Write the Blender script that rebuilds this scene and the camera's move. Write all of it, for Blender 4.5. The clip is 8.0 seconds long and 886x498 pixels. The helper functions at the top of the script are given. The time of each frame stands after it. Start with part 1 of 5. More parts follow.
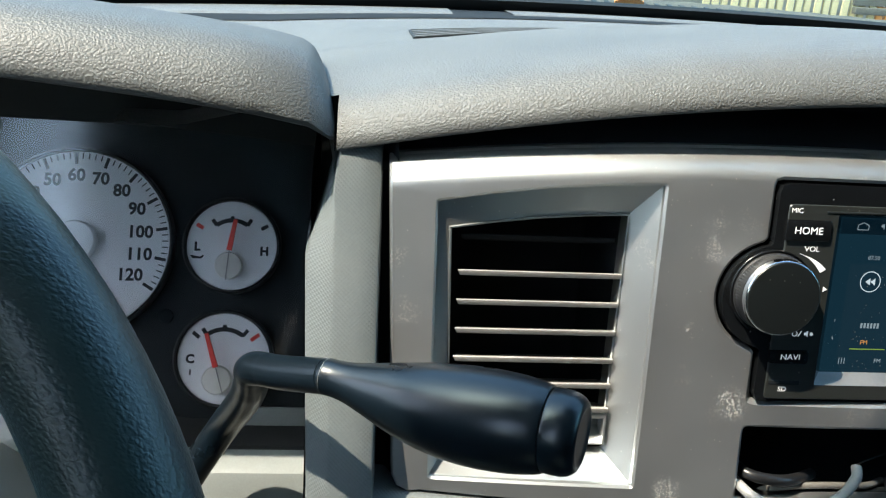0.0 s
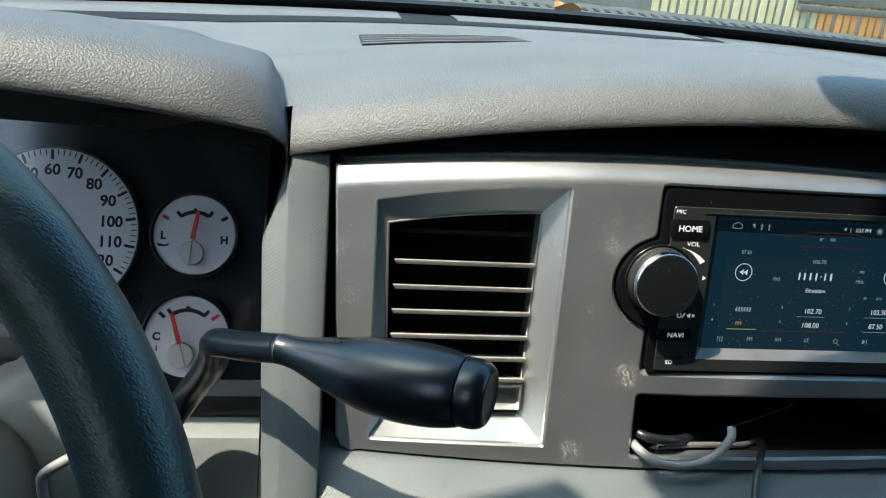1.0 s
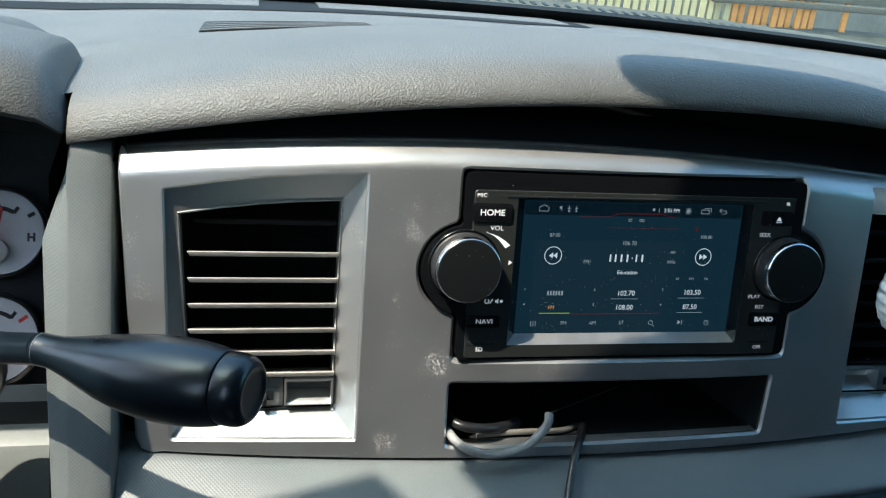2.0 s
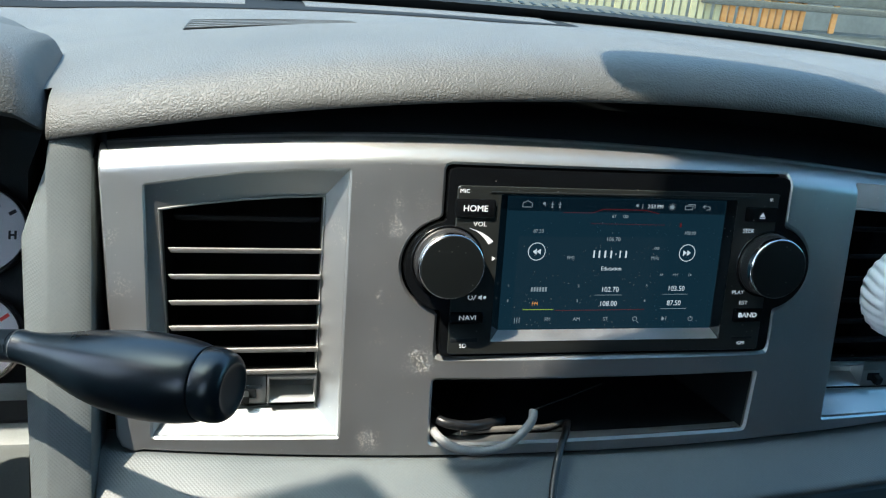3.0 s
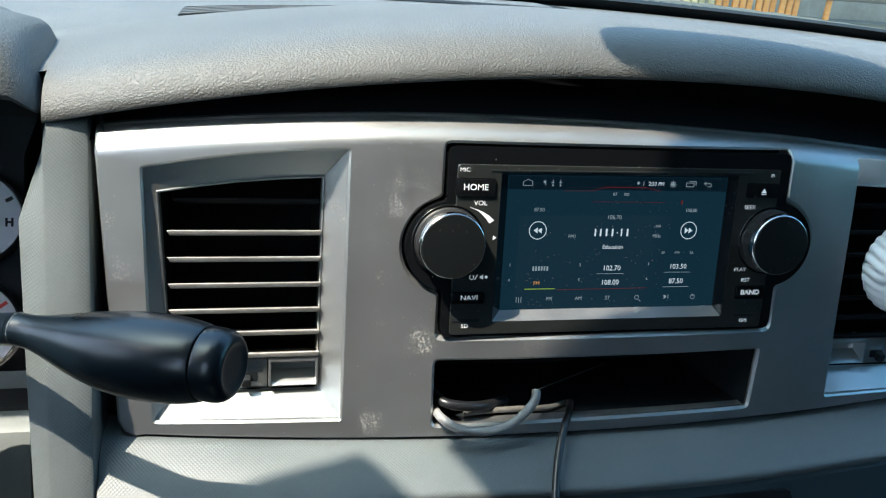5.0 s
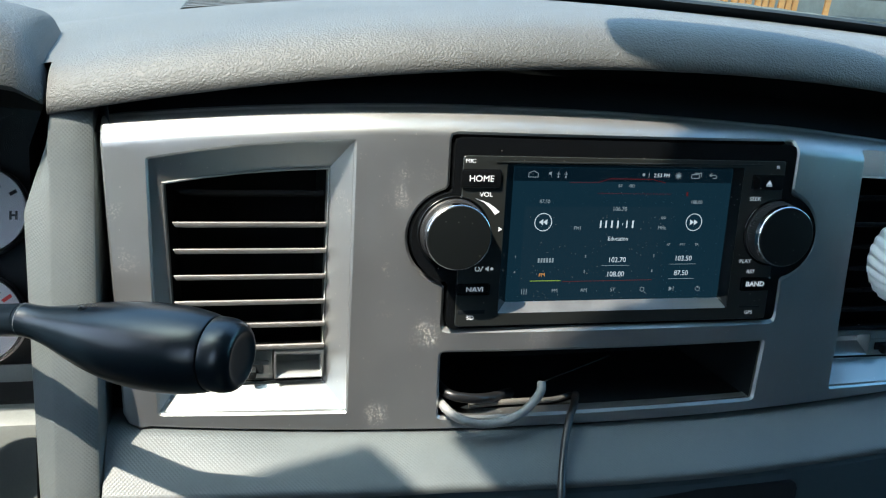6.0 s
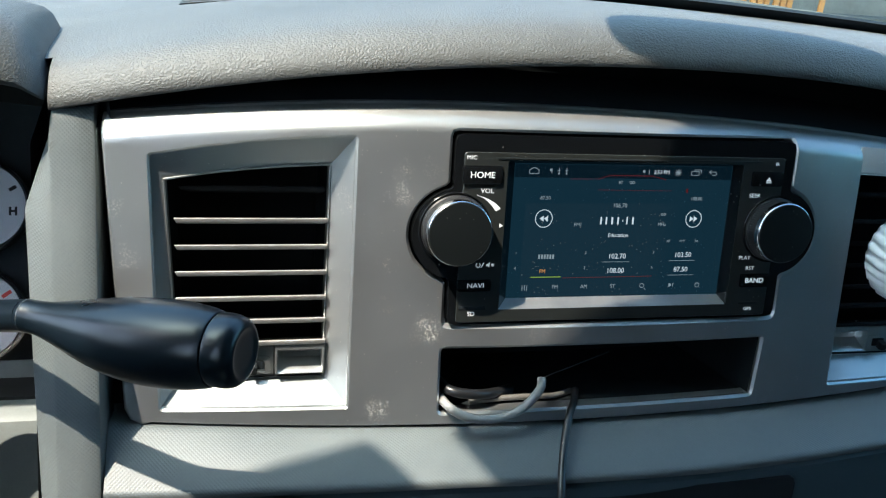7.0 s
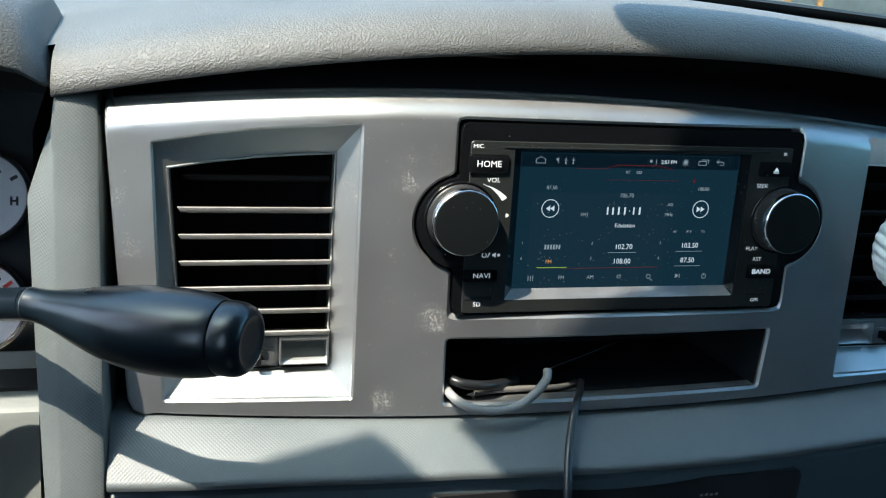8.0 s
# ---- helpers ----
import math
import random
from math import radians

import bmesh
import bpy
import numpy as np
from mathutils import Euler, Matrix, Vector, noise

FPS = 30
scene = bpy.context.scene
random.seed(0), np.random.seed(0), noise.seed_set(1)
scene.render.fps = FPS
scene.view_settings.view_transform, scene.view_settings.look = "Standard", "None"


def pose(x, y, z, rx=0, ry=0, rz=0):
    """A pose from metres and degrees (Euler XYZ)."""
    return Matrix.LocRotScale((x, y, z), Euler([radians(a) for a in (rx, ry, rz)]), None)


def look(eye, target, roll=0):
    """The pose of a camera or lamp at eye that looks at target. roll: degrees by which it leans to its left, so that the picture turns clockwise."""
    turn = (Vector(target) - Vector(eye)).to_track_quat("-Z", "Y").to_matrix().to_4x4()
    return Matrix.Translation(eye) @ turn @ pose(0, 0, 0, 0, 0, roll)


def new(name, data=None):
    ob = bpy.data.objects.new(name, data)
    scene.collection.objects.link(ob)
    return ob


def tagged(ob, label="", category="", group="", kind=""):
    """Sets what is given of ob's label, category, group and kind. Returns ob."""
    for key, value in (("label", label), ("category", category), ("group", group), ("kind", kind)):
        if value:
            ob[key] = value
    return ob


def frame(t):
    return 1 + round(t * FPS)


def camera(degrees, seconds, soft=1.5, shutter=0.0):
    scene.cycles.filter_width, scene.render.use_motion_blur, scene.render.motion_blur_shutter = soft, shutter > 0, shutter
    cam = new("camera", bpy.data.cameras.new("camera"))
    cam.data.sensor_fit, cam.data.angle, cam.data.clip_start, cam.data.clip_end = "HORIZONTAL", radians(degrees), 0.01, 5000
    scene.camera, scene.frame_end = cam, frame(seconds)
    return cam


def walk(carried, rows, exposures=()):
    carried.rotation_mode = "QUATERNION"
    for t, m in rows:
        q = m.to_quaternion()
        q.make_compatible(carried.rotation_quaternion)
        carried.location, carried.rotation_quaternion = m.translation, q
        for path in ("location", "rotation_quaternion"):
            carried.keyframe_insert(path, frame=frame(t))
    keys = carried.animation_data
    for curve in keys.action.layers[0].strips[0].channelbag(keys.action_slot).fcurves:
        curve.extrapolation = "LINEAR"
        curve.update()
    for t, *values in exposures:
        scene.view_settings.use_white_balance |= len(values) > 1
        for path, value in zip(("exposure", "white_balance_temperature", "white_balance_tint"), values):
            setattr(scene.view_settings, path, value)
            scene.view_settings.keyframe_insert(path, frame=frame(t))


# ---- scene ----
cam = camera(54.5, 8.0, soft=1.2)
PATH = [
    (0, (-0.2672, -0.3259, 1.4953), (-0.2309, 0.0447, 1.3493), 3.84),
    (0.2, (-0.2701, -0.3440, 1.5041), (-0.2326, 0.0261, 1.3571), 4.79),
    (0.5, (-0.2696, -0.3713, 1.5210), (-0.2216, -0.0033, 1.3717), 5.59),
    (0.7, (-0.2656, -0.3805, 1.5212), (-0.2096, -0.0141, 1.3706), 5.61),
    (0.85, (-0.2649, -0.3821, 1.5212), (-0.2075, -0.0160, 1.3696), 5.62),
    (1, (-0.2649, -0.3821, 1.5212), (-0.2075, -0.0160, 1.3708), 5.62),
    (1.2, (-0.2638, -0.3811, 1.5220), (-0.2057, -0.0156, 1.3703), 5.65),
    (1.4, (-0.2412, -0.3817, 1.5215), (-0.1786, -0.0165, 1.3708), 5.56),
    (1.5, (-0.2276, -0.3849, 1.5226), (-0.1561, -0.0212, 1.3723), 5.86),
    (1.7, (-0.2029, -0.3808, 1.5217), (-0.1192, -0.0199, 1.3710), 6.03),
    (2.8, (-0.1899, -0.3806, 1.5156), (-0.1016, -0.0201, 1.3666), 5.73),
    (3, (-0.1902, -0.3813, 1.5168), (-0.1003, -0.0213, 1.3675), 5.91),
    (3.5, (-0.1882, -0.3829, 1.5132), (-0.0977, -0.0233, 1.3631), 5.34),
    (4, (-0.1896, -0.3818, 1.5086), (-0.0987, -0.0223, 1.3586), 5.25),
    (4.5, (-0.1906, -0.3810, 1.5104), (-0.0996, -0.0222, 1.3588), 5.27),
    (6, (-0.1944, -0.3813, 1.5063), (-0.1028, -0.0233, 1.3532), 5.21),
    (6.5, (-0.1969, -0.3787, 1.5054), (-0.1041, -0.0218, 1.3506), 5.37),
    (7, (-0.1976, -0.3815, 1.5063), (-0.1037, -0.0247, 1.3519), 5.42),
    (7.5, (-0.1990, -0.3804, 1.5017), (-0.1049, -0.0240, 1.3465), 5.54),
    (8, (-0.2007, -0.3790, 1.5013), (-0.1058, -0.0229, 1.3457), 5.57),
]
walk(cam, [(t, look(eye, target, roll)) for t, eye, target, roll in PATH], [(0, 2.55, 6450, 3.5), (0.5, 2.37, 6450, 3.5), (1.0, 2.32, 6450, 3.5), (1.7, 2.32, 6380, 3.5), (2.8, 2.42, 6230, 3.5), (4.7, 2.46, 6230, 3.5), (8, 2.52, 6230, 3.5)])

# ---- daylight ----
world = bpy.data.worlds.new("sky")
scene.world = world
world.use_nodes = True
SUN = Vector((-0.487, -0.178, 0.86)).normalized()
_wn = world.node_tree.nodes
_sky = _wn.new("ShaderNodeTexSky")
_sky.sky_type = "NISHITA"
_sky.sun_disc = False
_sky.dust_density = 2.0
_sky.sun_elevation = math.asin(SUN.z)
_sky.sun_rotation = math.atan2(SUN.x, SUN.y)
_wn["Background"].inputs["Strength"].default_value = 0.15
world.node_tree.links.new(_sky.outputs[0], _wn["Background"].inputs["Color"])
_lamp = bpy.data.lights.new("sun", "SUN")
_lamp.energy = 2.15
_lamp.angle = radians(0.55)
_lamp.color = (1.0, 0.85, 0.72)
_sun = new("sun", _lamp)
_sun.matrix_world = look(SUN * 8, (0, 0, 0))

# ---- axes of the fascia and the cluster ----
LEAN = radians(9)
FASCIA = Matrix(((1, 0, 0, 0), (0, math.sin(LEAN), -math.cos(LEAN), 0), (0, math.cos(LEAN), math.sin(LEAN), 1.35), (0, 0, 0, 1)))
_cl = Vector((0, 0.5, 1)).normalized()
CLUSTER = Matrix(((1, 0, 0, 0), (0, _cl.y, -_cl.z, 0.128), (0, _cl.z, _cl.y, 1.31), (0, 0, 0, 1)))


def fas(u, w, n):
    return FASCIA @ Vector((u, w, n))


# ---- materials ----
def material(name, color, rough=0.5, metal=0.0, coat=0.0, spec=0.5):
    m = bpy.data.materials.new(name)
    m.use_nodes = True
    b = m.node_tree.nodes["Principled BSDF"]
    b.inputs["Base Color"].default_value = (*color, 1)
    b.inputs["Roughness"].default_value = rough
    b.inputs["Metallic"].default_value = metal
    b.inputs["Coat Weight"].default_value = coat
    b.inputs["Specular IOR Level"].default_value = spec
    return m


def nodes_of(m):
    t = m.node_tree
    return t, t.nodes["Principled BSDF"]


def node(t, kind, **inputs):
    n = t.nodes.new(kind)
    for key, value in inputs.items():
        n.inputs[key.replace("_", " ")].default_value = value
    return n


def ramp(t, source, stops):
    r = t.nodes.new("ShaderNodeValToRGB")
    while len(r.color_ramp.elements) < len(stops):
        r.color_ramp.elements.new(0.5)
    for e, (p, c) in zip(r.color_ramp.elements, stops):
        e.position, e.color = p, (c, c, c, 1) if isinstance(c, float) else (*c, 1)
    t.links.new(source, r.inputs[0])
    return r


def mottle(m, dark, light, scale=30.0, rough=(0.4, 0.55), fine=900.0, bump=0.0):
    """Two scales of uneven colour and gloss, and an optional fine relief."""
    t, b = nodes_of(m)
    co = t.nodes.new("ShaderNodeTexCoord")
    big = node(t, "ShaderNodeTexNoise", Scale=scale, Detail=5.0, Roughness=0.6)
    small = node(t, "ShaderNodeTexNoise", Scale=fine, Detail=2.0)
    t.links.new(co.outputs["Object"], big.inputs["Vector"])
    t.links.new(co.outputs["Object"], small.inputs["Vector"])
    mix = t.nodes.new("ShaderNodeMath")
    mix.operation = "MULTIPLY_ADD"
    mix.inputs[1].default_value = 0.35
    t.links.new(small.outputs[0], mix.inputs[0])
    t.links.new(big.outputs[0], mix.inputs[2])
    c = ramp(t, mix.outputs[0], ((0.4, dark), (0.95, light)))
    t.links.new(c.outputs[0], b.inputs["Base Color"])
    r = ramp(t, big.outputs[0], ((0.3, rough[0]), (0.75, rough[1])))
    t.links.new(r.outputs[0], b.inputs["Roughness"])
    if bump:
        bp = node(t, "ShaderNodeBump", Strength=bump, Distance=0.0004)
        t.links.new(small.outputs[0], bp.inputs["Height"])
        t.links.new(bp.outputs[0], b.inputs["Normal"])
    return m


def grained(name, dark, light, cell=0.0034, strength=0.7, rough=(0.38, 0.52), distance=0.0005):
    """Moulded plastic with a leather grain: raised cells parted by fine creases."""
    m = mottle(material(name, dark), dark, light, 14.0, rough, 300.0)
    t, b = nodes_of(m)
    uv = t.nodes.new("ShaderNodeUVMap")
    warp = node(t, "ShaderNodeTexNoise", Scale=0.7 / cell, Detail=2.0)
    t.links.new(uv.outputs[0], warp.inputs["Vector"])
    add = t.nodes.new("ShaderNodeMixRGB")
    add.blend_type = "LINEAR_LIGHT"
    add.inputs[0].default_value = cell * 0.55
    t.links.new(uv.outputs[0], add.inputs[1])
    t.links.new(warp.outputs["Color"], add.inputs[2])
    squash = node(t, "ShaderNodeMapping")
    squash.inputs["Scale"].default_value = (1.1, 0.92, 1)
    t.links.new(add.outputs[0], squash.inputs["Vector"])
    vor = node(t, "ShaderNodeTexVoronoi", Scale=1 / cell)
    vor.feature = "SMOOTH_F1"
    vor.inputs["Smoothness"].default_value = 0.35
    t.links.new(squash.outputs[0], vor.inputs["Vector"])
    h = ramp(t, vor.outputs["Distance"], ((0.05, 1.0), (0.40, 0.55), (0.75, 0.0)))
    h.color_ramp.interpolation = "B_SPLINE"
    fine = node(t, "ShaderNodeTexNoise", Scale=2.6 / cell, Detail=3.0)
    t.links.new(uv.outputs[0], fine.inputs["Vector"])
    tot = t.nodes.new("ShaderNodeMath")
    tot.operation = "MULTIPLY_ADD"
    tot.inputs[1].default_value = 0.3
    t.links.new(fine.outputs[0], tot.inputs[0])
    t.links.new(h.outputs[0], tot.inputs[2])
    bp = node(t, "ShaderNodeBump", Strength=strength, Distance=distance)
    t.links.new(tot.outputs[0], bp.inputs["Height"])
    t.links.new(bp.outputs[0], b.inputs["Normal"])
    return m


def dimpled(name, dark, light, pitch=0.0021, strength=0.16):
    """Moulded plastic with a diamond lattice of small pips."""
    m = mottle(material(name, dark), dark, light, 18.0, (0.42, 0.55), 700.0)
    t, b = nodes_of(m)
    uv = t.nodes.new("ShaderNodeUVMap")
    mp = node(t, "ShaderNodeMapping")
    mp.inputs["Rotation"].default_value = (0, 0, radians(45))
    mp.inputs["Scale"].default_value = (1 / pitch, 1 / pitch, 1)
    t.links.new(uv.outputs[0], mp.inputs["Vector"])
    vor = node(t, "ShaderNodeTexVoronoi", Scale=1.0, Randomness=0.0)
    vor.voronoi_dimensions = "2D"
    t.links.new(mp.outputs[0], vor.inputs["Vector"])
    h = ramp(t, vor.outputs["Distance"], ((0.1, 1.0), (0.55, 0.0)))
    bp = node(t, "ShaderNodeBump", Strength=strength, Distance=0.0005)
    t.links.new(h.outputs[0], bp.inputs["Height"])
    t.links.new(bp.outputs[0], b.inputs["Normal"])
    return m


# worn and dusty patches on the fascia: centre and reach
SCUFFS = (((-0.1195, 0.004, 1.368), 0.0075), ((-0.1175, 0.005, 1.381), 0.005), ((-0.1235, 0.000, 1.333), 0.004), ((-0.1035, -0.006, 1.299), 0.009), ((-0.1475, 0.012, 1.362), 0.006), ((-0.2480, 0.020, 1.330), 0.006), ((-0.1270, -0.010, 1.256), 0.006))


def silver_paint(name, dark, light):
    """Satin silver paint with dull smudges and scattered pale dust and scuffs."""
    m = material(name, light, 0.5, 1.0)
    t, b = nodes_of(m)
    co = t.nodes.new("ShaderNodeTexCoord")
    big = node(t, "ShaderNodeTexNoise", Scale=22.0, Detail=6.0, Roughness=0.34)
    t.links.new(co.outputs["Object"], big.inputs["Vector"])
    base = ramp(t, big.outputs[0], ((0.3, dark), (0.75, light)))
    drift = node(t, "ShaderNodeTexNoise", Scale=160.0, Detail=3.0)
    t.links.new(co.outputs["Object"], drift.inputs["Vector"])
    wobble = t.nodes.new("ShaderNodeMixRGB")
    wobble.blend_type = "LINEAR_LIGHT"
    wobble.inputs[0].default_value = 0.008
    t.links.new(co.outputs["Object"], wobble.inputs[1])
    t.links.new(drift.outputs["Color"], wobble.inputs[2])
    # smudges: broken pale patches, few and far between
    where = node(t, "ShaderNodeTexNoise", Scale=34.0, Detail=4.0)
    t.links.new(co.outputs["Object"], where.inputs["Vector"])
    wr = ramp(t, where.outputs[0], ((0.66, 0.0), (0.76, 0.5)))
    patches = wr.outputs[0]
    for at, size in SCUFFS:
        dist = t.nodes.new("ShaderNodeVectorMath")
        dist.operation = "DISTANCE"
        dist.inputs[1].default_value = at
        t.links.new(wobble.outputs[0], dist.inputs[0])
        spot = ramp(t, dist.outputs["Value"], ((size * 0.2, 1.0), (size, 0.0)))
        top = t.nodes.new("ShaderNodeMath")
        top.operation = "MAXIMUM"
        t.links.new(patches, top.inputs[0])
        t.links.new(spot.outputs[0], top.inputs[1])
        patches = top.outputs[0]
    crumbs = node(t, "ShaderNodeTexNoise", Scale=900.0, Detail=3.0)
    t.links.new(co.outputs["Object"], crumbs.inputs["Vector"])
    cr = ramp(t, crumbs.outputs[0], ((0.50, 0.0), (0.60, 0.85)))
    mul = t.nodes.new("ShaderNodeMath")
    mul.operation = "MULTIPLY"
    t.links.new(patches, mul.inputs[0])
    t.links.new(cr.outputs[0], mul.inputs[1])
    # dust: single specks
    dots = node(t, "ShaderNodeTexVoronoi", Scale=420.0)
    t.links.new(co.outputs["Object"], dots.inputs["Vector"])
    dr = ramp(t, dots.outputs["Distance"], ((0.08, 0.6), (0.17, 0.0)))
    keep = ramp(t, dots.outputs["Color"], ((0.78, 0.0), (0.82, 1.0)))
    dm = t.nodes.new("ShaderNodeMath")
    dm.operation = "MULTIPLY"
    t.links.new(dr.outputs[0], dm.inputs[0])
    t.links.new(keep.outputs[0], dm.inputs[1])
    total = t.nodes.new("ShaderNodeMath")
    total.operation = "MAXIMUM"
    t.links.new(mul.outputs[0], total.inputs[0])
    t.links.new(dm.outputs[0], total.inputs[1])
    mix = t.nodes.new("ShaderNodeMixRGB")
    mix.inputs[2].default_value = (0.92, 0.89, 0.83, 1)
    t.links.new(total.outputs[0], mix.inputs[0])
    t.links.new(base.outputs[0], mix.inputs[1])
    t.links.new(mix.outputs[0], b.inputs["Base Color"])
    inv = t.nodes.new("ShaderNodeMath")
    inv.operation = "MULTIPLY_ADD"
    inv.inputs[1].default_value, inv.inputs[2].default_value = -0.80, 0.88
    t.links.new(total.outputs[0], inv.inputs[0])
    t.links.new(inv.outputs[0], b.inputs["Metallic"])
    b.inputs["Coat Weight"].default_value = 0.5
    b.inputs["Coat Roughness"].default_value = 0.18
    rr = ramp(t, big.outputs[0], ((0.3, 0.36), (0.75, 0.42)))
    t.links.new(rr.outputs[0], b.inputs["Roughness"])
    return m


def dusty_gloss(name, color, rough=0.16, grain=260.0, share=0.5):
    """Black piano plastic with a scatter of dust."""
    m = material(name, color, rough)
    t, b = nodes_of(m)
    co = t.nodes.new("ShaderNodeTexCoord")
    dots = node(t, "ShaderNodeTexVoronoi", Scale=grain)
    t.links.new(co.outputs["Object"], dots.inputs["Vector"])
    dr = ramp(t, dots.outputs["Distance"], ((0.05, 0.35), (0.12, 0.0)))
    keep = ramp(t, dots.outputs["Color"], ((share, 0.0), (share + 0.04, 1.0)))
    mul = t.nodes.new("ShaderNodeMixRGB")
    mul.blend_type = "MULTIPLY"
    mul.inputs[0].default_value = 1.0
    t.links.new(dr.outputs[0], mul.inputs[1])
    t.links.new(keep.outputs[0], mul.inputs[2])
    mix = t.nodes.new("ShaderNodeMixRGB")
    mix.inputs[1].default_value = (*color, 1)
    mix.inputs[2].default_value = (0.45, 0.43, 0.4, 1)
    t.links.new(mul.outputs[0], mix.inputs[0])
    t.links.new(mix.outputs[0], b.inputs["Base Color"])
    return m


def glow(name, color, strength):
    m = material(name, (0.01, 0.01, 0.01), 0.25)
    t, b = nodes_of(m)
    b.inputs["Emission Color"].default_value = (*color, 1)
    b.inputs["Emission Strength"].default_value = strength
    return m


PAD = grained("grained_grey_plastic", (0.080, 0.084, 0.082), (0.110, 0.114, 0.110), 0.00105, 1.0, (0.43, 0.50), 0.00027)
# darker copy of the pad plastic; the shade on the hood end is in its colour
HOODMAT = grained("grained_grey_plastic_shaded", (0.060, 0.064, 0.062), (0.082, 0.086, 0.083), 0.00110, 1.0, (0.43, 0.50), 0.00021)
for _m, _v in ((PAD, 0.30), (HOODMAT, 0.36)):
    _m.node_tree.nodes["Principled BSDF"].inputs["Specular IOR Level"].default_value = _v
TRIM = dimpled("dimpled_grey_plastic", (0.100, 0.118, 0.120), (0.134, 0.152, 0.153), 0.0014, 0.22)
# TRIM's plastic again, darkened to offset the strong light on the ledge
LEDGEMAT = dimpled("dimpled_grey_plastic_darkened", (0.092, 0.108, 0.111), (0.118, 0.134, 0.136), 0.0014, 0.17)
PLAIN = mottle(material("smooth_grey_plastic", (0.24, 0.25, 0.245)), (0.158, 0.178, 0.174), (0.212, 0.232, 0.226), 20.0)
SILVER = silver_paint("satin_silver_paint", (0.47, 0.495, 0.495), (0.565, 0.59, 0.59))
VANE = mottle(material("dusty_vane_plastic", (0.3, 0.3, 0.29), metal=0.4), (0.24, 0.24, 0.235), (0.42, 0.41, 0.39), 60.0)
BLACK = mottle(material("matt_black_plastic", (0.012, 0.012, 0.013), spec=0.25), (0.008, 0.011, 0.012), (0.016, 0.020, 0.021), 40.0, (0.5, 0.7))
# black of ducts and slots; also stands in for shade on vanes and in gaps
VOID = mottle(material("duct_and_shade_black", (0.006, 0.006, 0.007), spec=0.08), (0.010, 0.013, 0.016), (0.017, 0.021, 0.024), 40.0, (0.75, 0.9))
GLOSS = dusty_gloss("piano_black_plastic", (0.006, 0.007, 0.008), 0.13)
SATIN = mottle(material("satin_black_plastic", (0.016, 0.017, 0.018)), (0.012, 0.013, 0.014), (0.024, 0.025, 0.026), 40.0, (0.3, 0.42), 1500.0, 0.15)
RUBBER = mottle(material("stalk_black_plastic", (0.01, 0.012, 0.015), spec=0.5), (0.002, 0.005, 0.008), (0.004, 0.008, 0.012), 30.0, (0.27, 0.32))
LEATHER = grained("wheel_leather", (0.006, 0.016, 0.017), (0.013, 0.027, 0.028), 0.0011, 0.8, (0.30, 0.42), 0.00016)
LEATHER.node_tree.nodes["Principled BSDF"].inputs["Specular IOR Level"].default_value = 0.45
CHROME = material("chrome", (0.75, 0.75, 0.76), 0.12, 1.0)
INK = material("glowing_white_print", (0.8, 0.8, 0.8), 0.5)
# backlit-style glow added so the print stays bright in shade
INK.node_tree.nodes["Principled BSDF"].inputs["Emission Color"].default_value = (0.9, 0.95, 1.0, 1)
INK.node_tree.nodes["Principled BSDF"].inputs["Emission Strength"].default_value = 0.06
DIAL = mottle(material("pale_dial", (0.55, 0.56, 0.6)), (0.84, 0.84, 0.86), (0.90, 0.90, 0.91), 40.0, (0.5, 0.6))
HUBMAT = material("cream_hub", (0.74, 0.72, 0.67), 0.5)
DARKINK = material("black_print", (0.012, 0.013, 0.016), 0.5)
RED = material("red_needle", (0.85, 0.08, 0.06), 0.45)
PLASTIC_WHITE = mottle(material("white_plastic", (0.7, 0.7, 0.72)), (0.82, 0.83, 0.84), (0.90, 0.90, 0.91), 50.0)
GREYCABLE = mottle(material("grey_cable_sheath", (0.24, 0.24, 0.235)), (0.2, 0.2, 0.195), (0.28, 0.28, 0.275), 80.0)
BLACKCABLE = mottle(material("black_cable_sheath", (0.02, 0.021, 0.023)), (0.008, 0.009, 0.010), (0.016, 0.017, 0.019), 80.0, (0.28, 0.4))
TANCABLE = mottle(material("tan_cable_sheath", (0.3, 0.28, 0.24)), (0.085, 0.083, 0.075), (0.13, 0.126, 0.115), 80.0)
# unseen cab lining, kept dark and teal to cool the fill in shade
LINING = mottle(material("teal_dark_lining", (0.13, 0.13, 0.13)), (0.016, 0.034, 0.042), (0.026, 0.050, 0.060), 30.0, (0.85, 0.95))
SCREEN = dusty_gloss("lit_screen", (0.002, 0.002, 0.002), 0.07, 480.0, 0.42)
_b = SCREEN.node_tree.nodes["Principled BSDF"].inputs
_b["Specular IOR Level"].default_value = 0.2
_b["Emission Color"].default_value = (0.14, 0.52, 0.86, 1)
_b["Emission Strength"].default_value = 0.0082
# unseen roof lining, tinted blue-grey to bounce fill onto the shaded ledge
HEADLINER = mottle(material("fill_tinted_headliner", (0.6, 0.6, 0.58)), (0.27, 0.37, 0.40), (0.33, 0.44, 0.47), 30.0, (0.85, 0.95))
S_WHITE = glow("screen_white", (0.75, 0.85, 0.95), 0.14)
S_DIM = glow("screen_grey", (0.42, 0.52, 0.60), 0.095)
S_RED = glow("screen_red", (0.5, 0.04, 0.05), 0.035)
S_ORANGE = glow("screen_orange", (0.8, 0.35, 0.1), 0.13)
S_GREEN = glow("screen_green", (0.5, 0.75, 0.1), 0.07)


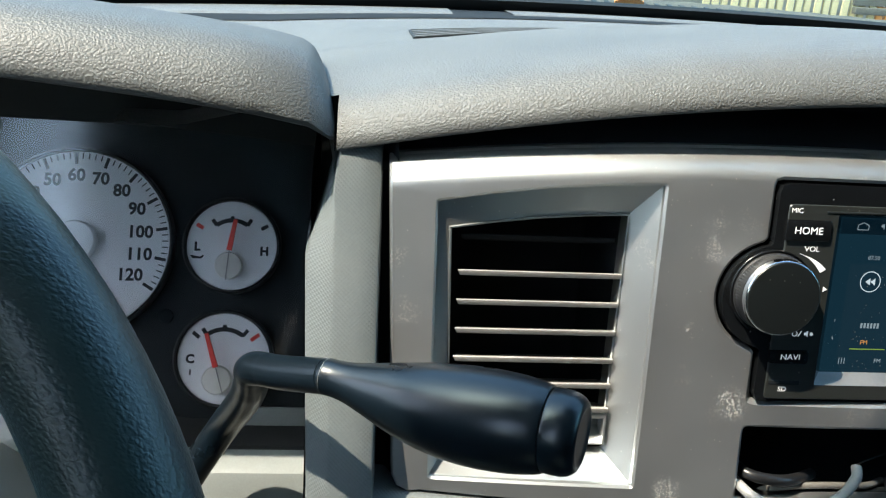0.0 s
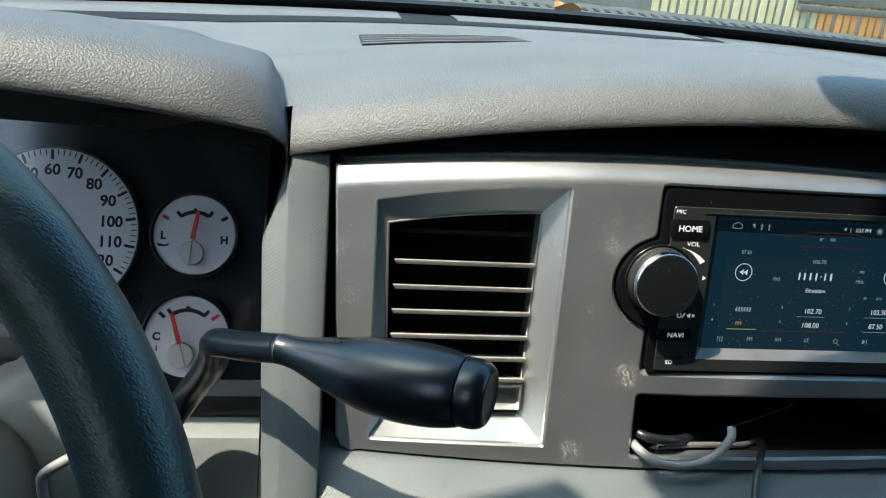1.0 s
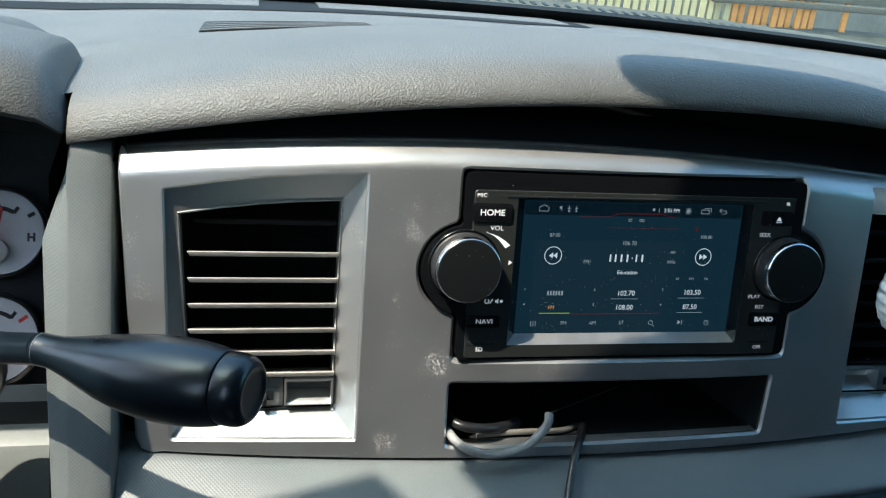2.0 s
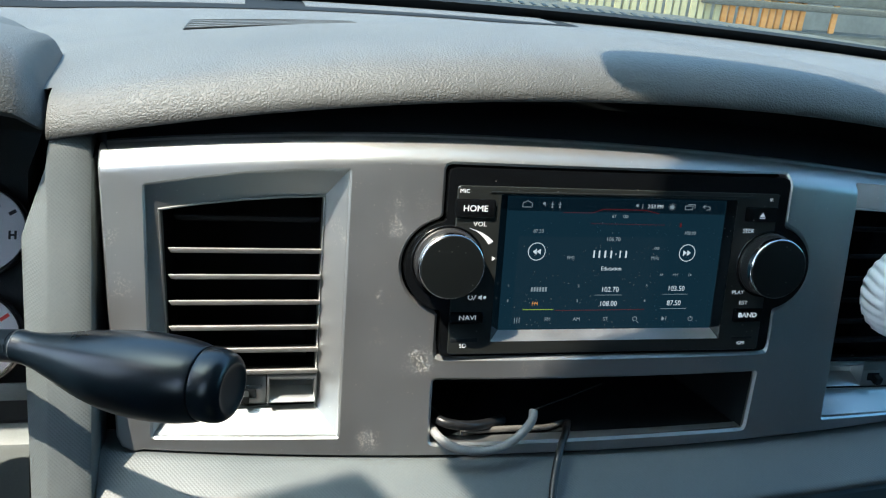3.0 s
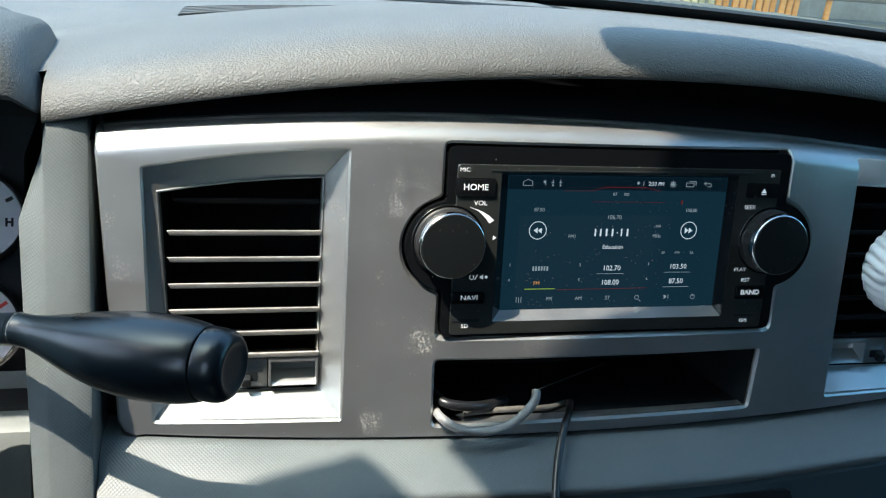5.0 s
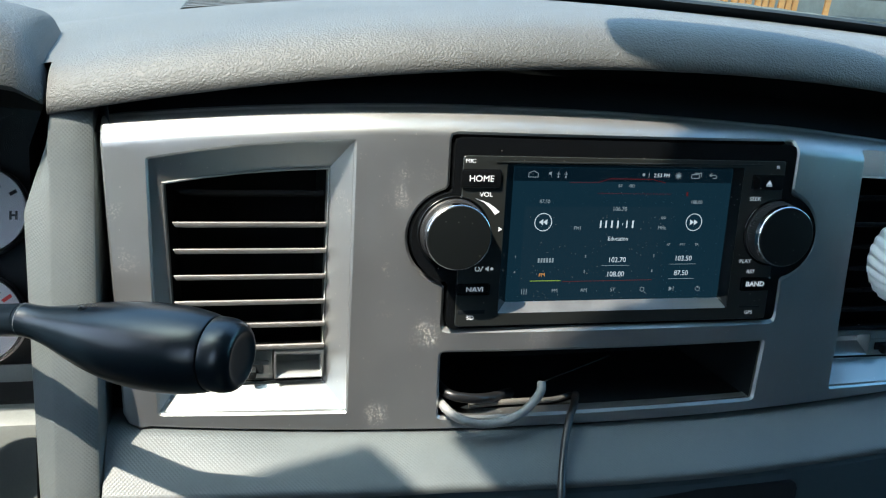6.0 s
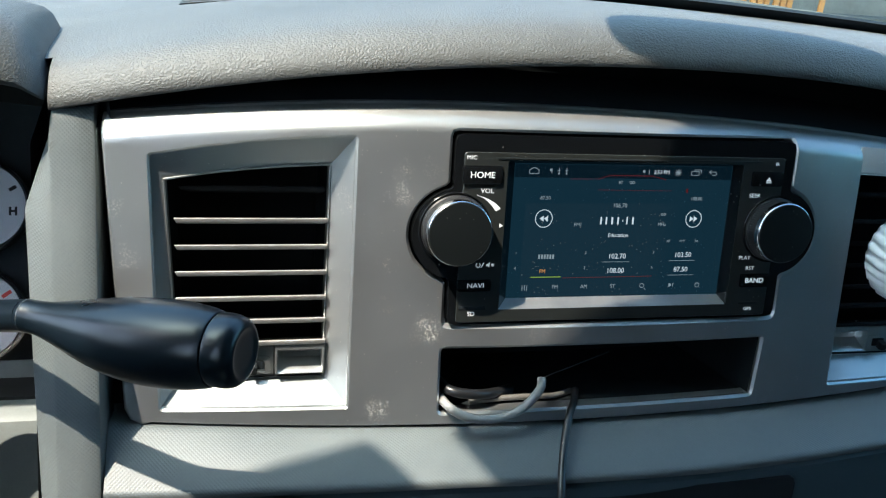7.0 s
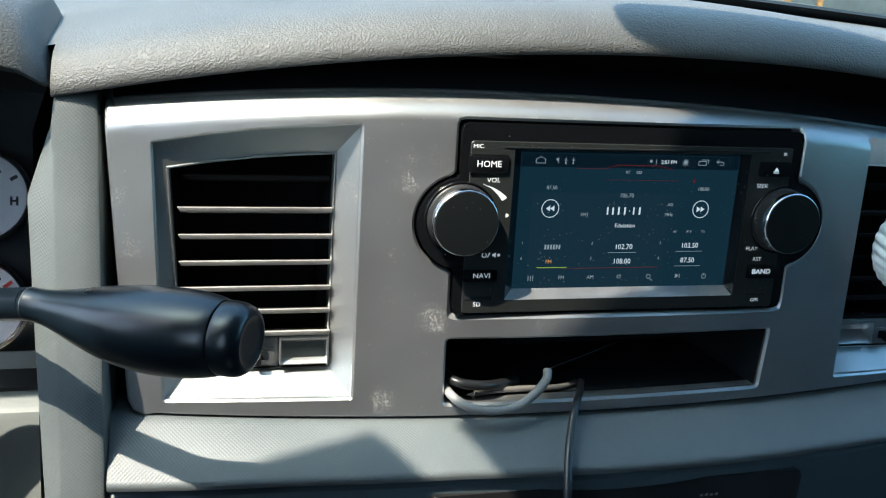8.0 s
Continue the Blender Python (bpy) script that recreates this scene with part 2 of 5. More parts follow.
# ---- builders ----
def part(name, bm, mat, parent=None, label="", smooth=40.0):
    """Link a bmesh as one mesh object under a thing or part."""
    bmesh.ops.recalc_face_normals(bm, faces=bm.faces)
    for f in bm.faces:
        f.smooth = smooth > 0
    for e in bm.edges:
        e.smooth = len(e.link_faces) == 2 and e.calc_face_angle(0) < radians(smooth)
    me = bpy.data.meshes.new(name)
    bm.to_mesh(me)
    bm.free()
    me.materials.append(mat)
    ob = new(name, me)
    if parent is not None:
        ob.parent = parent
        ob.matrix_parent_inverse = parent.matrix_world.inverted()
    if label:
        ob["label"] = label
    return ob


def thing(name, at, label, category, group="", kind=""):
    ob = new(name)
    ob.empty_display_size = 0.02
    ob.matrix_world = Matrix.Translation(at)
    return tagged(ob, label, category, group, kind)


def grid(rows, closed=False, bm=None):
    """A sheet from rows of points, with UVs in metres along the rows and columns."""
    bm = bm or bmesh.new()
    uv = bm.loops.layers.uv.verify()
    vs = [[bm.verts.new(p) for p in r] for r in rows]
    pts = [[Vector(p) for p in r] for r in rows]
    nr, nc = len(rows), len(rows[0])
    us = [0.0]
    mid = nr // 2
    for j in range(1, nc + 1):
        us.append(us[-1] + (pts[mid][j % nc] - pts[mid][j - 1]).length)
    vv = [[0.0] * (nc + 1) for _ in range(nr)]
    for i in range(1, nr):
        for j in range(nc + 1):
            vv[i][j] = vv[i - 1][j] + (pts[i][j % nc] - pts[i - 1][j % nc]).length
    for i in range(nr - 1):
        for j in range(nc if closed else nc - 1):
            k = (j + 1) % nc
            f = bm.faces.new((vs[i][j], vs[i][k], vs[i + 1][k], vs[i + 1][j]))
            for loop, (a, c) in zip(f.loops, ((i, j), (i, j + 1), (i + 1, j + 1), (i + 1, j))):
                loop[uv].uv = (us[c], vv[a][c])
    return bm, vs


def tube(path, radii, seg=16, bm=None):
    """A round tube along a path, closed at both ends."""
    path = [Vector(p) for p in path]
    if not isinstance(radii, (list, tuple)):
        radii = [radii] * len(path)
    rows, side = [], None
    for i, p in enumerate(path):
        d = (path[min(i + 1, len(path) - 1)] - path[max(i - 1, 0)]).normalized()
        if side is None:
            side = d.orthogonal().normalized()
        side = (side - d * side.dot(d)).normalized()
        up = d.cross(side)
        rows.append([p + radii[i] * (math.cos(a) * side + math.sin(a) * up) for a in [2 * math.pi * k / seg for k in range(seg)]])
    bm, vs = grid(rows, True, bm)
    bm.faces.new(vs[0])
    bm.faces.new(vs[-1][::-1])
    return bm


def spline(points, n):
    """A smooth path through points (Catmull-Rom)."""
    p = [Vector(q) for q in points]
    p = [2 * p[0] - p[1]] + p + [2 * p[-1] - p[-2]]
    out = []
    for i in range(1, len(p) - 2):
        for k in range(n):
            t = k / n
            out.append(0.5 * (2 * p[i] + (p[i + 1] - p[i - 1]) * t + (2 * p[i - 1] - 5 * p[i] + 4 * p[i + 1] - p[i + 2]) * t * t
                              + (3 * p[i] - p[i - 1] - 3 * p[i + 1] + p[i + 2]) * t ** 3))
    return out + [p[-2]]


def box(size, m=Matrix(), bevel=0.0, bm=None, seg=2):
    bm2 = bmesh.new()
    bmesh.ops.create_cube(bm2, size=1.0, matrix=Matrix.Diagonal((*size, 1)))
    if bevel:
        bmesh.ops.bevel(bm2, geom=bm2.edges[:], offset=bevel, segments=seg, profile=0.6, affect="EDGES")
    bmesh.ops.transform(bm2, matrix=m, verts=bm2.verts)
    if bm is None:
        return bm2
    me = bpy.data.meshes.new("join")
    bm2.to_mesh(me)
    bm.from_mesh(me)
    bpy.data.meshes.remove(me)
    bm2.free()
    return bm


def slab(outline, lo, hi, m=Matrix(), bevel=0.0, seg=2):
    """A flat plate with the given outline between two heights, its front edge bevelled."""
    bm = bmesh.new()
    a = [bm.verts.new((x, y, lo)) for x, y in outline]
    b = [bm.verts.new((x, y, hi)) for x, y in outline]
    bm.faces.new(a[::-1])
    top = bm.faces.new(b)
    for i in range(len(a)):
        j = (i + 1) % len(a)
        bm.faces.new((a[i], a[j], b[j], b[i]))
    if bevel:
        bmesh.ops.bevel(bm, geom=list(top.edges), offset=bevel, segments=seg, profile=0.6, affect="EDGES")
    bmesh.ops.transform(bm, matrix=m, verts=bm.verts)
    return bm


def lathe(profile, seg, m=Matrix(), knurl=0.0, between=(0, 0)):
    """A turned body about z; rows between the two indices are knurled."""
    rows = []
    for i, (r, z) in enumerate(profile):
        kn = knurl if between[0] <= i < between[1] else 0.0
        rows.append([(max(r - kn * (k % 2), 1e-5) * math.cos(2 * math.pi * k / seg), max(r - kn * (k % 2), 1e-5) * math.sin(2 * math.pi * k / seg), z) for k in range(seg)])
    bm, vs = grid(rows, True)
    bm.faces.new(vs[0])
    bm.faces.new(vs[-1][::-1])
    bmesh.ops.transform(bm, matrix=m, verts=bm.verts)
    return bm


def ring_sector(r0, r1, a0, a1, z, m, n=12, thick=0.0002):
    """A flat arc band between two radii and two angles in degrees."""
    pts = [(r1 * math.cos(radians(a0 + (a1 - a0) * k / n)), r1 * math.sin(radians(a0 + (a1 - a0) * k / n))) for k in range(n + 1)]
    pts += [(r0 * math.cos(radians(a1 + (a0 - a1) * k / n)), r0 * math.sin(radians(a1 + (a0 - a1) * k / n))) for k in range(n + 1)]
    return slab(pts, z, z + thick, m)


def bar(x0, y0, x1, y1, width, z, m, thick=0.0002):
    d = Vector((x1 - x0, y1 - y0))
    s = Vector((-d.y, d.x)).normalized() * width / 2
    return slab([(x0 - s.x, y0 - s.y), (x1 - s.x, y1 - s.y), (x1 + s.x, y1 + s.y), (x0 + s.x, y0 + s.y)], z, z + thick, m)


def lettering(name, text, size, x, y, z, m, mat, parent, wide=1.0, depth=0.00012, bold=0.0):
    """Words in the built-in font, centred on (x, y) in the axes of m."""
    cu = bpy.data.curves.new(name, "FONT")
    cu.body, cu.size, cu.align_x, cu.align_y, cu.extrude, cu.offset = text, size, "CENTER", "CENTER", depth, bold
    cu.resolution_u = 3
    tmp = bpy.data.objects.new(name, cu)
    me = bpy.data.meshes.new_from_object(tmp)
    bpy.data.objects.remove(tmp)
    bpy.data.curves.remove(cu)
    me.transform(m @ Matrix.Translation((x, y, z)) @ Matrix.Diagonal((wide, 1, 1, 1)))
    me.materials.clear()
    me.materials.append(mat)
    ob = new(name, me)
    ob.parent = parent
    ob.matrix_parent_inverse = parent.matrix_world.inverted()
    return ob


def rounded(points, radius, n=4):
    """Round the corners of an outline; radius is one number or one for each corner."""
    out = []
    k = len(points)
    for i, p in enumerate(points):
        r = radius[i] if isinstance(radius, (list, tuple)) else radius
        p = Vector(p)
        a, b = Vector(points[i - 1]) - p, Vector(points[(i + 1) % k]) - p
        if r <= 0:
            out.append(tuple(p))
            continue
        d = min(r / math.tan(a.angle(b) / 2), a.length * 0.49, b.length * 0.49)
        s, e = p + a.normalized() * d, p + b.normalized() * d
        for j in range(n + 1):
            t = j / n
            out.append(tuple(s * (1 - t) ** 2 + p * 2 * t * (1 - t) + e * t * t))
    return out


# ---- dashboard pad ----
def lip_z(x):
    return max(1.4328 - 0.42 * (x - 0.015) ** 2, 1.375)


def lip_y(x):
    return 0.0165 + 0.30 * min(abs(x), 0.5) ** 2


def pad_profile(x):
    z, y = lip_z(x), lip_y(x)
    back = 1.4045 - 0.05 * x * x
    rise = [(0.075, 0.010), (0.030, 0.0035), (0.002, 0.0), (-0.0034, 0.0001), (-0.0052, 0.0008), (-0.0058, 0.0028), (-0.0044, 0.0066), (-0.0012, 0.0112), (0.0034, 0.0155),
            (0.0088, 0.0185), (0.0160, 0.0206), (0.026, 0.0216), (0.036, 0.0218)]
    pts = [(x, y + a, z + b) for a, b in rise]
    y0, z0 = y + 0.036, z + 0.0218
    for k in range(1, 31):
        t = k / 30
        s = t * t * (3 - 2 * t)
        yk = y0 + (0.575 - 0.06 * x * x - y0) * t
        a, b = min(max((yk - 0.19) / 0.11, 0.0), 1.0), min(max((yk - 0.40) / 0.10, 0.0), 1.0)
        dip = 0.0075 * a * a * (3 - 2 * a) * (1 - b * b * (3 - 2 * b))
        pts.append((x, yk, z0 + (back - z0) * (0.6 * s + 0.4 * t) - dip))
    return pts


dash_pad = thing("dashboard_pad", (0, 0.3, 1.40), "grey leather-grained plastic dashboard top pad under the windscreen", "dashboard")
_bm, _ = grid([pad_profile(-0.2805 + 1.1405 * k / 90) for k in range(91)])
part("pad", _bm, PAD, dash_pad)
_bm, _ = grid([pad_profile(-0.86 + 0.475 * k / 40)[19:] for k in range(41)])
part("pad_behind_hood", _bm, PAD, dash_pad)
_bm, _ = grid([pad_profile(-0.385 + 0.1045 * k / 12)[10:] for k in range(13)])
part("pad_corner", _bm, PAD, dash_pad)


def pad_height(x, y):
    pts = pad_profile(x)[10:]
    for a, b in zip(pts, pts[1:]):
        if a[1] <= y <= b[1]:
            return a[2] + (b[2] - a[2]) * (y - a[1]) / (b[1] - a[1])
    return pts[-1][2]


# narrow pointed defroster grille let into the pad
def grille_strip(a, b, width, lift, thick):
    rows = []
    for k in range(13):
        t = k / 12
        x, y = a[0] + (b[0] - a[0]) * t, a[1] + (b[1] - a[1]) * t
        w = width(t)
        rows.append([(x, y - w, pad_height(x, y - w) + lift), (x, y + w, pad_height(x, y + w) + lift), (x, y + w, pad_height(x, y + w) + lift - thick), (x, y - w, pad_height(x, y - w) + lift - thick)])
    bm, vs = grid(rows, True)
    bm.faces.new(vs[0])
    bm.faces.new(vs[-1][::-1])
    return bm


_grille = part("defroster_grille", grille_strip((-0.237, 0.349), (-0.100, 0.352), lambda t: 0.042, 0.0012, 0.004), BLACK, dash_pad, "black slotted defroster grille")
for k in range(5):
    y0 = 0.311 + 0.0195 * k
    part("slat", grille_strip((-0.2355, y0), (-0.101, y0 + 0.003), lambda t: 0.0032, 0.0018, 0.001), PAD, _grille)
# raised seam strip along the rear of the pad
for x0, x1 in ((-0.62, -0.192), (-0.134, 0.128)):
  _rows = []
  for k in range(31):
    x = x0 + (x1 - x0) * k / 30
    yb = 0.575 - 0.06 * x * x
    _rows.append([(x, yb - 0.075, pad_height(x, yb - 0.075) - 0.001), (x, yb - 0.070, pad_height(x, yb - 0.07) + 0.0018), (x, yb - 0.012, pad_height(x, yb - 0.012) + 0.002), (x, yb - 0.002, pad_height(x, yb - 0.01) - 0.004)])
  _bm, _ = grid(_rows)
  part("rear_strip", _bm, PAD, dash_pad)
# black strip laid on the pad, painting the shade ahead of the rear strip
_rows = []
for k in range(51):
    x = -0.62 + 0.772 * k / 50
    yb = 0.5 - 0.06 * x * x
    w = 0.030 * min(1.0, (0.155 - x) / 0.09)
    _rows.append([(x, yb - w, pad_height(x, yb - w) + 0.0008), (x, yb - 0.5 * w, pad_height(x, yb - 0.5 * w) + 0.001), (x, yb + 0.06, pad_height(x, yb + 0.06) + 0.0008)])
_bm, _ = grid(_rows)
part("rear_shade_strip", _bm, VOID, dash_pad, "black strip painting shade along the windscreen")


# ---- instrument hood ----
def hood_profile(x):
    lip = float(np.interp(x, [-0.75, -0.60, -0.50, -0.412, -0.387, -0.362, -0.337, -0.311, -0.292, -0.283], [1.400, 1.4195, 1.4245, 1.4226, 1.4203, 1.4179, 1.4151, 1.4115, 1.4070, 1.4010]))
    base = [(0.135, -0.004), (0.060, -0.001), (0.036, 0.0004), (0.0268, 0.0008), (0.0248, 0.0016), (0.0240, 0.0036), (0.0252, 0.0074), (0.0284, 0.0128), (0.0326, 0.0186), (0.0385, 0.0238), (0.0465, 0.0270),
            (0.055, 0.0282), (0.085, 0.0262), (0.12, 0.0225), (0.155, 0.0175), (0.20, 0.010), (0.26, 0.000), (0.32, -0.010)]
    f = 1.0
    if x > -0.314:
        f = max(1 - ((x + 0.314) / 0.0325) ** 3.4, 0.0) ** (1 / 3.4)
    turn = 0.007 * max(0.0, (x + 0.326) / 0.0445) ** 2
    def sink(y):
        a, b = min(max((y - 0.145) / 0.06, 0.0), 1.0), min(max((x + 0.37) / 0.06, 0.0), 1.0)
        return 0.022 * a * a * (3 - 2 * a) * b * b * (3 - 2 * b)
    low = lip - 0.003
    def end(y):
        return x if x <= -0.302 else -0.302 + (x + 0.302) * float(np.interp(y, [0.03, 0.0775, 0.1456, 0.20], [1.0, 0.82, 0.53, 0.15]))
    return [(end(y), y + turn * min(max((0.13 - y) / 0.09, 0.0), 1.0) + 0.010 * (1 - f) + 0.06 * max(0, -0.45 - x) ** 2, low + (lip + h - low) * (f if y > 0.03 else 0.35 + 0.65 * f) - sink(y)) for y, h in base]


hood = thing("instrument_hood", (-0.45, 0.1, 1.40), "grey leather-grained plastic hood over the instrument cluster", "dashboard")
_xs = [-0.75 + 0.448 * k / 40 for k in range(41)] + [-0.302 + 0.0203 * math.sin(radians(90 * k / 16)) ** 0.8 for k in range(1, 17)]
_rows = [hood_profile(x) for x in _xs]
_end = [(x, y, 1.385) for x, y, _ in _rows[-1]]
_bm, _ = grid([row[4:] for row in _rows + [_end]])
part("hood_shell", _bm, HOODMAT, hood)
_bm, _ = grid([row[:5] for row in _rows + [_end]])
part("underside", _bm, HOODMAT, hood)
# dark inner brow hanging below the hood, over the top of the lens
_rows = []
for k in range(41):
    x = -0.75 + 0.459 * k / 40
    zb = float(np.interp(x, [-0.45, -0.37, -0.30, -0.285], [1.3895, 1.3880, 1.3820, 1.3805]))
    zt = max(hood_profile(x)[2][2], zb + 0.004) + 0.001
    _rows.append([(x, 0.095, zt), (x, 0.0985, zb + 0.001), (x, 0.0995, zb), (x, 0.104, zb), (x, 0.106, zt)])
_bm, _ = grid(_rows, True)
part("inner_brow", _bm, BLACK, hood, "black inner brow")

# ---- silver centre fascia ----
def curve_n(u):
    return -0.30 * u * u


def top_w(u):
    d = u + 0.075
    return 0.0617 - (0.34 if d < 0 else 0.215) * d * d


def bottom_w(u):
    return -0.1038 + 0.085 * (u + 0.05) ** 2


EDGE_L, EDGE_R = -0.2565, 0.2565
VENT_OUT = [(-0.2375, 0.0342), (-0.2140, 0.0388), (-0.1900, 0.0424), (-0.1650, 0.0449), (-0.1402, 0.0464), (-0.1416, -0.0946), (-0.2355, -0.0958)]
VENT_IN = [(-0.2308, 0.0220), (-0.2115, 0.0252), (-0.1915, 0.0277), (-0.1710, 0.0294), (-0.1512, 0.0304), (-0.1530, -0.0834), (-0.2268, -0.0840)]
VENT_N = (-0.0205,) * 5 + (-0.0250,) * 2
SILL = -0.0045


def circle_arc(cx, cy, r, a0, a1, n):
    return [(cx + r * math.cos(radians(a0 + (a1 - a0) * k / n)), cy + r * math.sin(radians(a0 + (a1 - a0) * k / n))) for k in range(n + 1)]


KNOB_U, KNOB_W, KNOB_R = 0.0898, -0.0012, 0.0238


def radio_outline(grow=0.0, left=-0.0938, right=0.0948):
    """Rectangle with a round lobe on each side for the knobs."""
    l, r, t, b, R = left - grow, right + grow, 0.0492 + grow, -0.0492 - grow, KNOB_R + grow
    a = math.degrees(math.acos((-l - KNOB_U) / R)) if abs(-l - KNOB_U) < R else 80
    pts = [(l + 0.004, t), (r - 0.004, t), (r - 0.001, t - 0.001), (r, t - 0.004)]
    al = math.degrees(math.acos((r - KNOB_U) / R))
    pts += [(r, KNOB_W + R * math.sin(radians(al)) + 0.0012)]
    pts += circle_arc(KNOB_U, KNOB_W, R, al - 3, -al + 3, 18)
    pts += [(r, KNOB_W - R * math.sin(radians(al)) - 0.0012), (r, b + 0.004), (r - 0.001, b + 0.001), (r - 0.004, b)]
    pts += [(l + 0.004, b), (l + 0.001, b + 0.001), (l, b + 0.004)]
    pts += [(l, KNOB_W - R * math.sin(radians(a)) - 0.0012)]
    pts += circle_arc(-KNOB_U, KNOB_W, R, 180 + a - 3, 180 - a + 3, 18)
    pts += [(l, KNOB_W + R * math.sin(radians(a)) + 0.0012), (l, t - 0.004), (l + 0.001, t - 0.001)]
    return pts




# rolled top edge: a broad slope that turns over sharply at the rim
FALL_V = [-0.0125 + 0.0125 * k / 50 for k in range(51)]
_tilt = np.interp(FALL_V, [-0.0125, -0.0082, -0.0015, 0.0], [0.0, 37.0, 49.0, 70.0])
FALL_N = [float(q) for q in np.concatenate(([0.0], np.cumsum(np.tan(np.radians(_tilt))[1:] * 0.00025)))]


def fascia_mesh():
    bm = bmesh.new()
    outer = [(EDGE_L + (EDGE_R - EDGE_L) * k / 48, top_w(EDGE_L + (EDGE_R - EDGE_L) * k / 48)) for k in range(49)]
    low = [(0.2515 - 0.503 * k / 40, bottom_w(0.2515 - 0.503 * k / 40)) for k in range(41)]
    corner_r = [(0.2525, -0.090), (0.2520, -0.0955), (0.2490, -0.0990)]
    corner_l = [(-0.2435, -0.1020), (-0.2485, -0.0995), (-0.2508, -0.0945)]
    outer = outer + corner_r + [p for p in low if abs(p[0]) < 0.242] + corner_l
    loops = [outer, radio_outline(0.0022), rounded([(-0.0962, -0.0608), (0.0926, -0.0604), (0.0902, -0.0976), (-0.0958, -0.0994)], [0.004, 0.003, 0.004, 0.004]), rounded(VENT_OUT, [0.002, 0, 0, 0, 0.002, 0.002, 0.002], 3), rounded([(-u, w) for u, w in VENT_OUT], [0.002, 0, 0, 0, 0.002, 0.002, 0.002], 3)]
    edges = []
    for loop in loops:
        dense = []
        for p, q in zip(loop, loop[1:] + loop[:1]):
            steps = max(1, int((Vector(q) - Vector(p)).length / 0.005))
            dense += [tuple(Vector(p).lerp(Vector(q), k / steps)) for k in range(steps)]
        vs = [bm.verts.new((u, w - top_w(u), 0)) for u, w in dense]
        edges += [bm.edges.new((vs[i], vs[(i + 1) % len(vs)])) for i in range(len(vs))]
    bmesh.ops.triangle_fill(bm, use_beauty=True, use_dissolve=False, edges=edges)
    for k in range(1, 64):
        u = EDGE_L + (EDGE_R - EDGE_L) * k / 64
        bmesh.ops.bisect_plane(bm, geom=bm.verts[:] + bm.edges[:] + bm.faces[:], plane_co=(u, 0, 0), plane_no=(1, 0, 0), dist=1e-6)
    for v in (-0.0005, -0.0012, -0.0025, -0.0045, -0.0065, -0.0082, -0.0095, -0.0108, -0.0125):
        bmesh.ops.bisect_plane(bm, geom=bm.verts[:] + bm.edges[:] + bm.faces[:], plane_co=(0, v, 0), plane_no=(0, 1, 0), dist=1e-6)
    bmesh.ops.remove_doubles(bm, verts=bm.verts, dist=1e-6)
    # outward directions along the rims, before shaping
    out = {}
    for e in bm.edges:
        if len(e.link_faces) == 1:
            c = e.link_faces[0].calc_center_median()
            a, b = e.verts
            d = (b.co - a.co)
            nrm = Vector((-d.y, d.x, 0)).normalized()
            if nrm.dot(c - a.co) > 0:
                nrm = -nrm
            for v in (a, b):
                out[v] = out.get(v, Vector()) + nrm
    rim = [e for e in bm.edges if len(e.link_faces) == 1]

    def shape(p, back=0.0):
        u, v = p.x, p.y
        n = curve_n(u) - float(np.interp(v, FALL_V, FALL_N)) - back
        return Vector((u, v + top_w(u), n))
    def rim_width(p):
        w = p.y + top_w(p.x)
        if abs(p.x) < 0.1 and -0.056 < w < -0.046:
            return 0.0026
        return 0.0014 if abs(p.x) < 0.125 and -0.101 < w < 0.056 else 0.0011

    flat = {v: v.co.copy() for v in bm.verts}
    ret = bmesh.ops.extrude_edge_only(bm, edges=rim)
    ring1 = [g for g in ret["geom"] if isinstance(g, bmesh.types.BMVert)]
    first = {v.co.to_tuple(7): v for v in out}
    src1 = {v: first[v.co.to_tuple(7)] for v in ring1}
    ret2 = bmesh.ops.extrude_edge_only(bm, edges=[g for g in ret["geom"] if isinstance(g, bmesh.types.BMEdge)])
    ring2 = [g for g in ret2["geom"] if isinstance(g, bmesh.types.BMVert)]
    src2 = {v: first[v.co.to_tuple(7)] for v in ring2}
    for v, co in flat.items():
        v.co = shape(co)
    for v, s in src1.items():
        r = rim_width(flat[s])
        v.co = shape(flat[s] + out[s].normalized() * r, r * 0.9)
    for v, s in src2.items():
        v.co = shape(flat[s] + out[s].normalized() * (rim_width(flat[s]) + 0.0002), 0.009)
    bmesh.ops.transform(bm, matrix=FASCIA, verts=bm.verts)
    return bm


fascia = thing("centre_fascia", fas(0, -0.02, -0.02), "scuffed satin silver dashboard fascia round radio and vents", "dashboard panel")
part("fascia_panel", fascia_mesh(), SILVER, fascia, smooth=24)


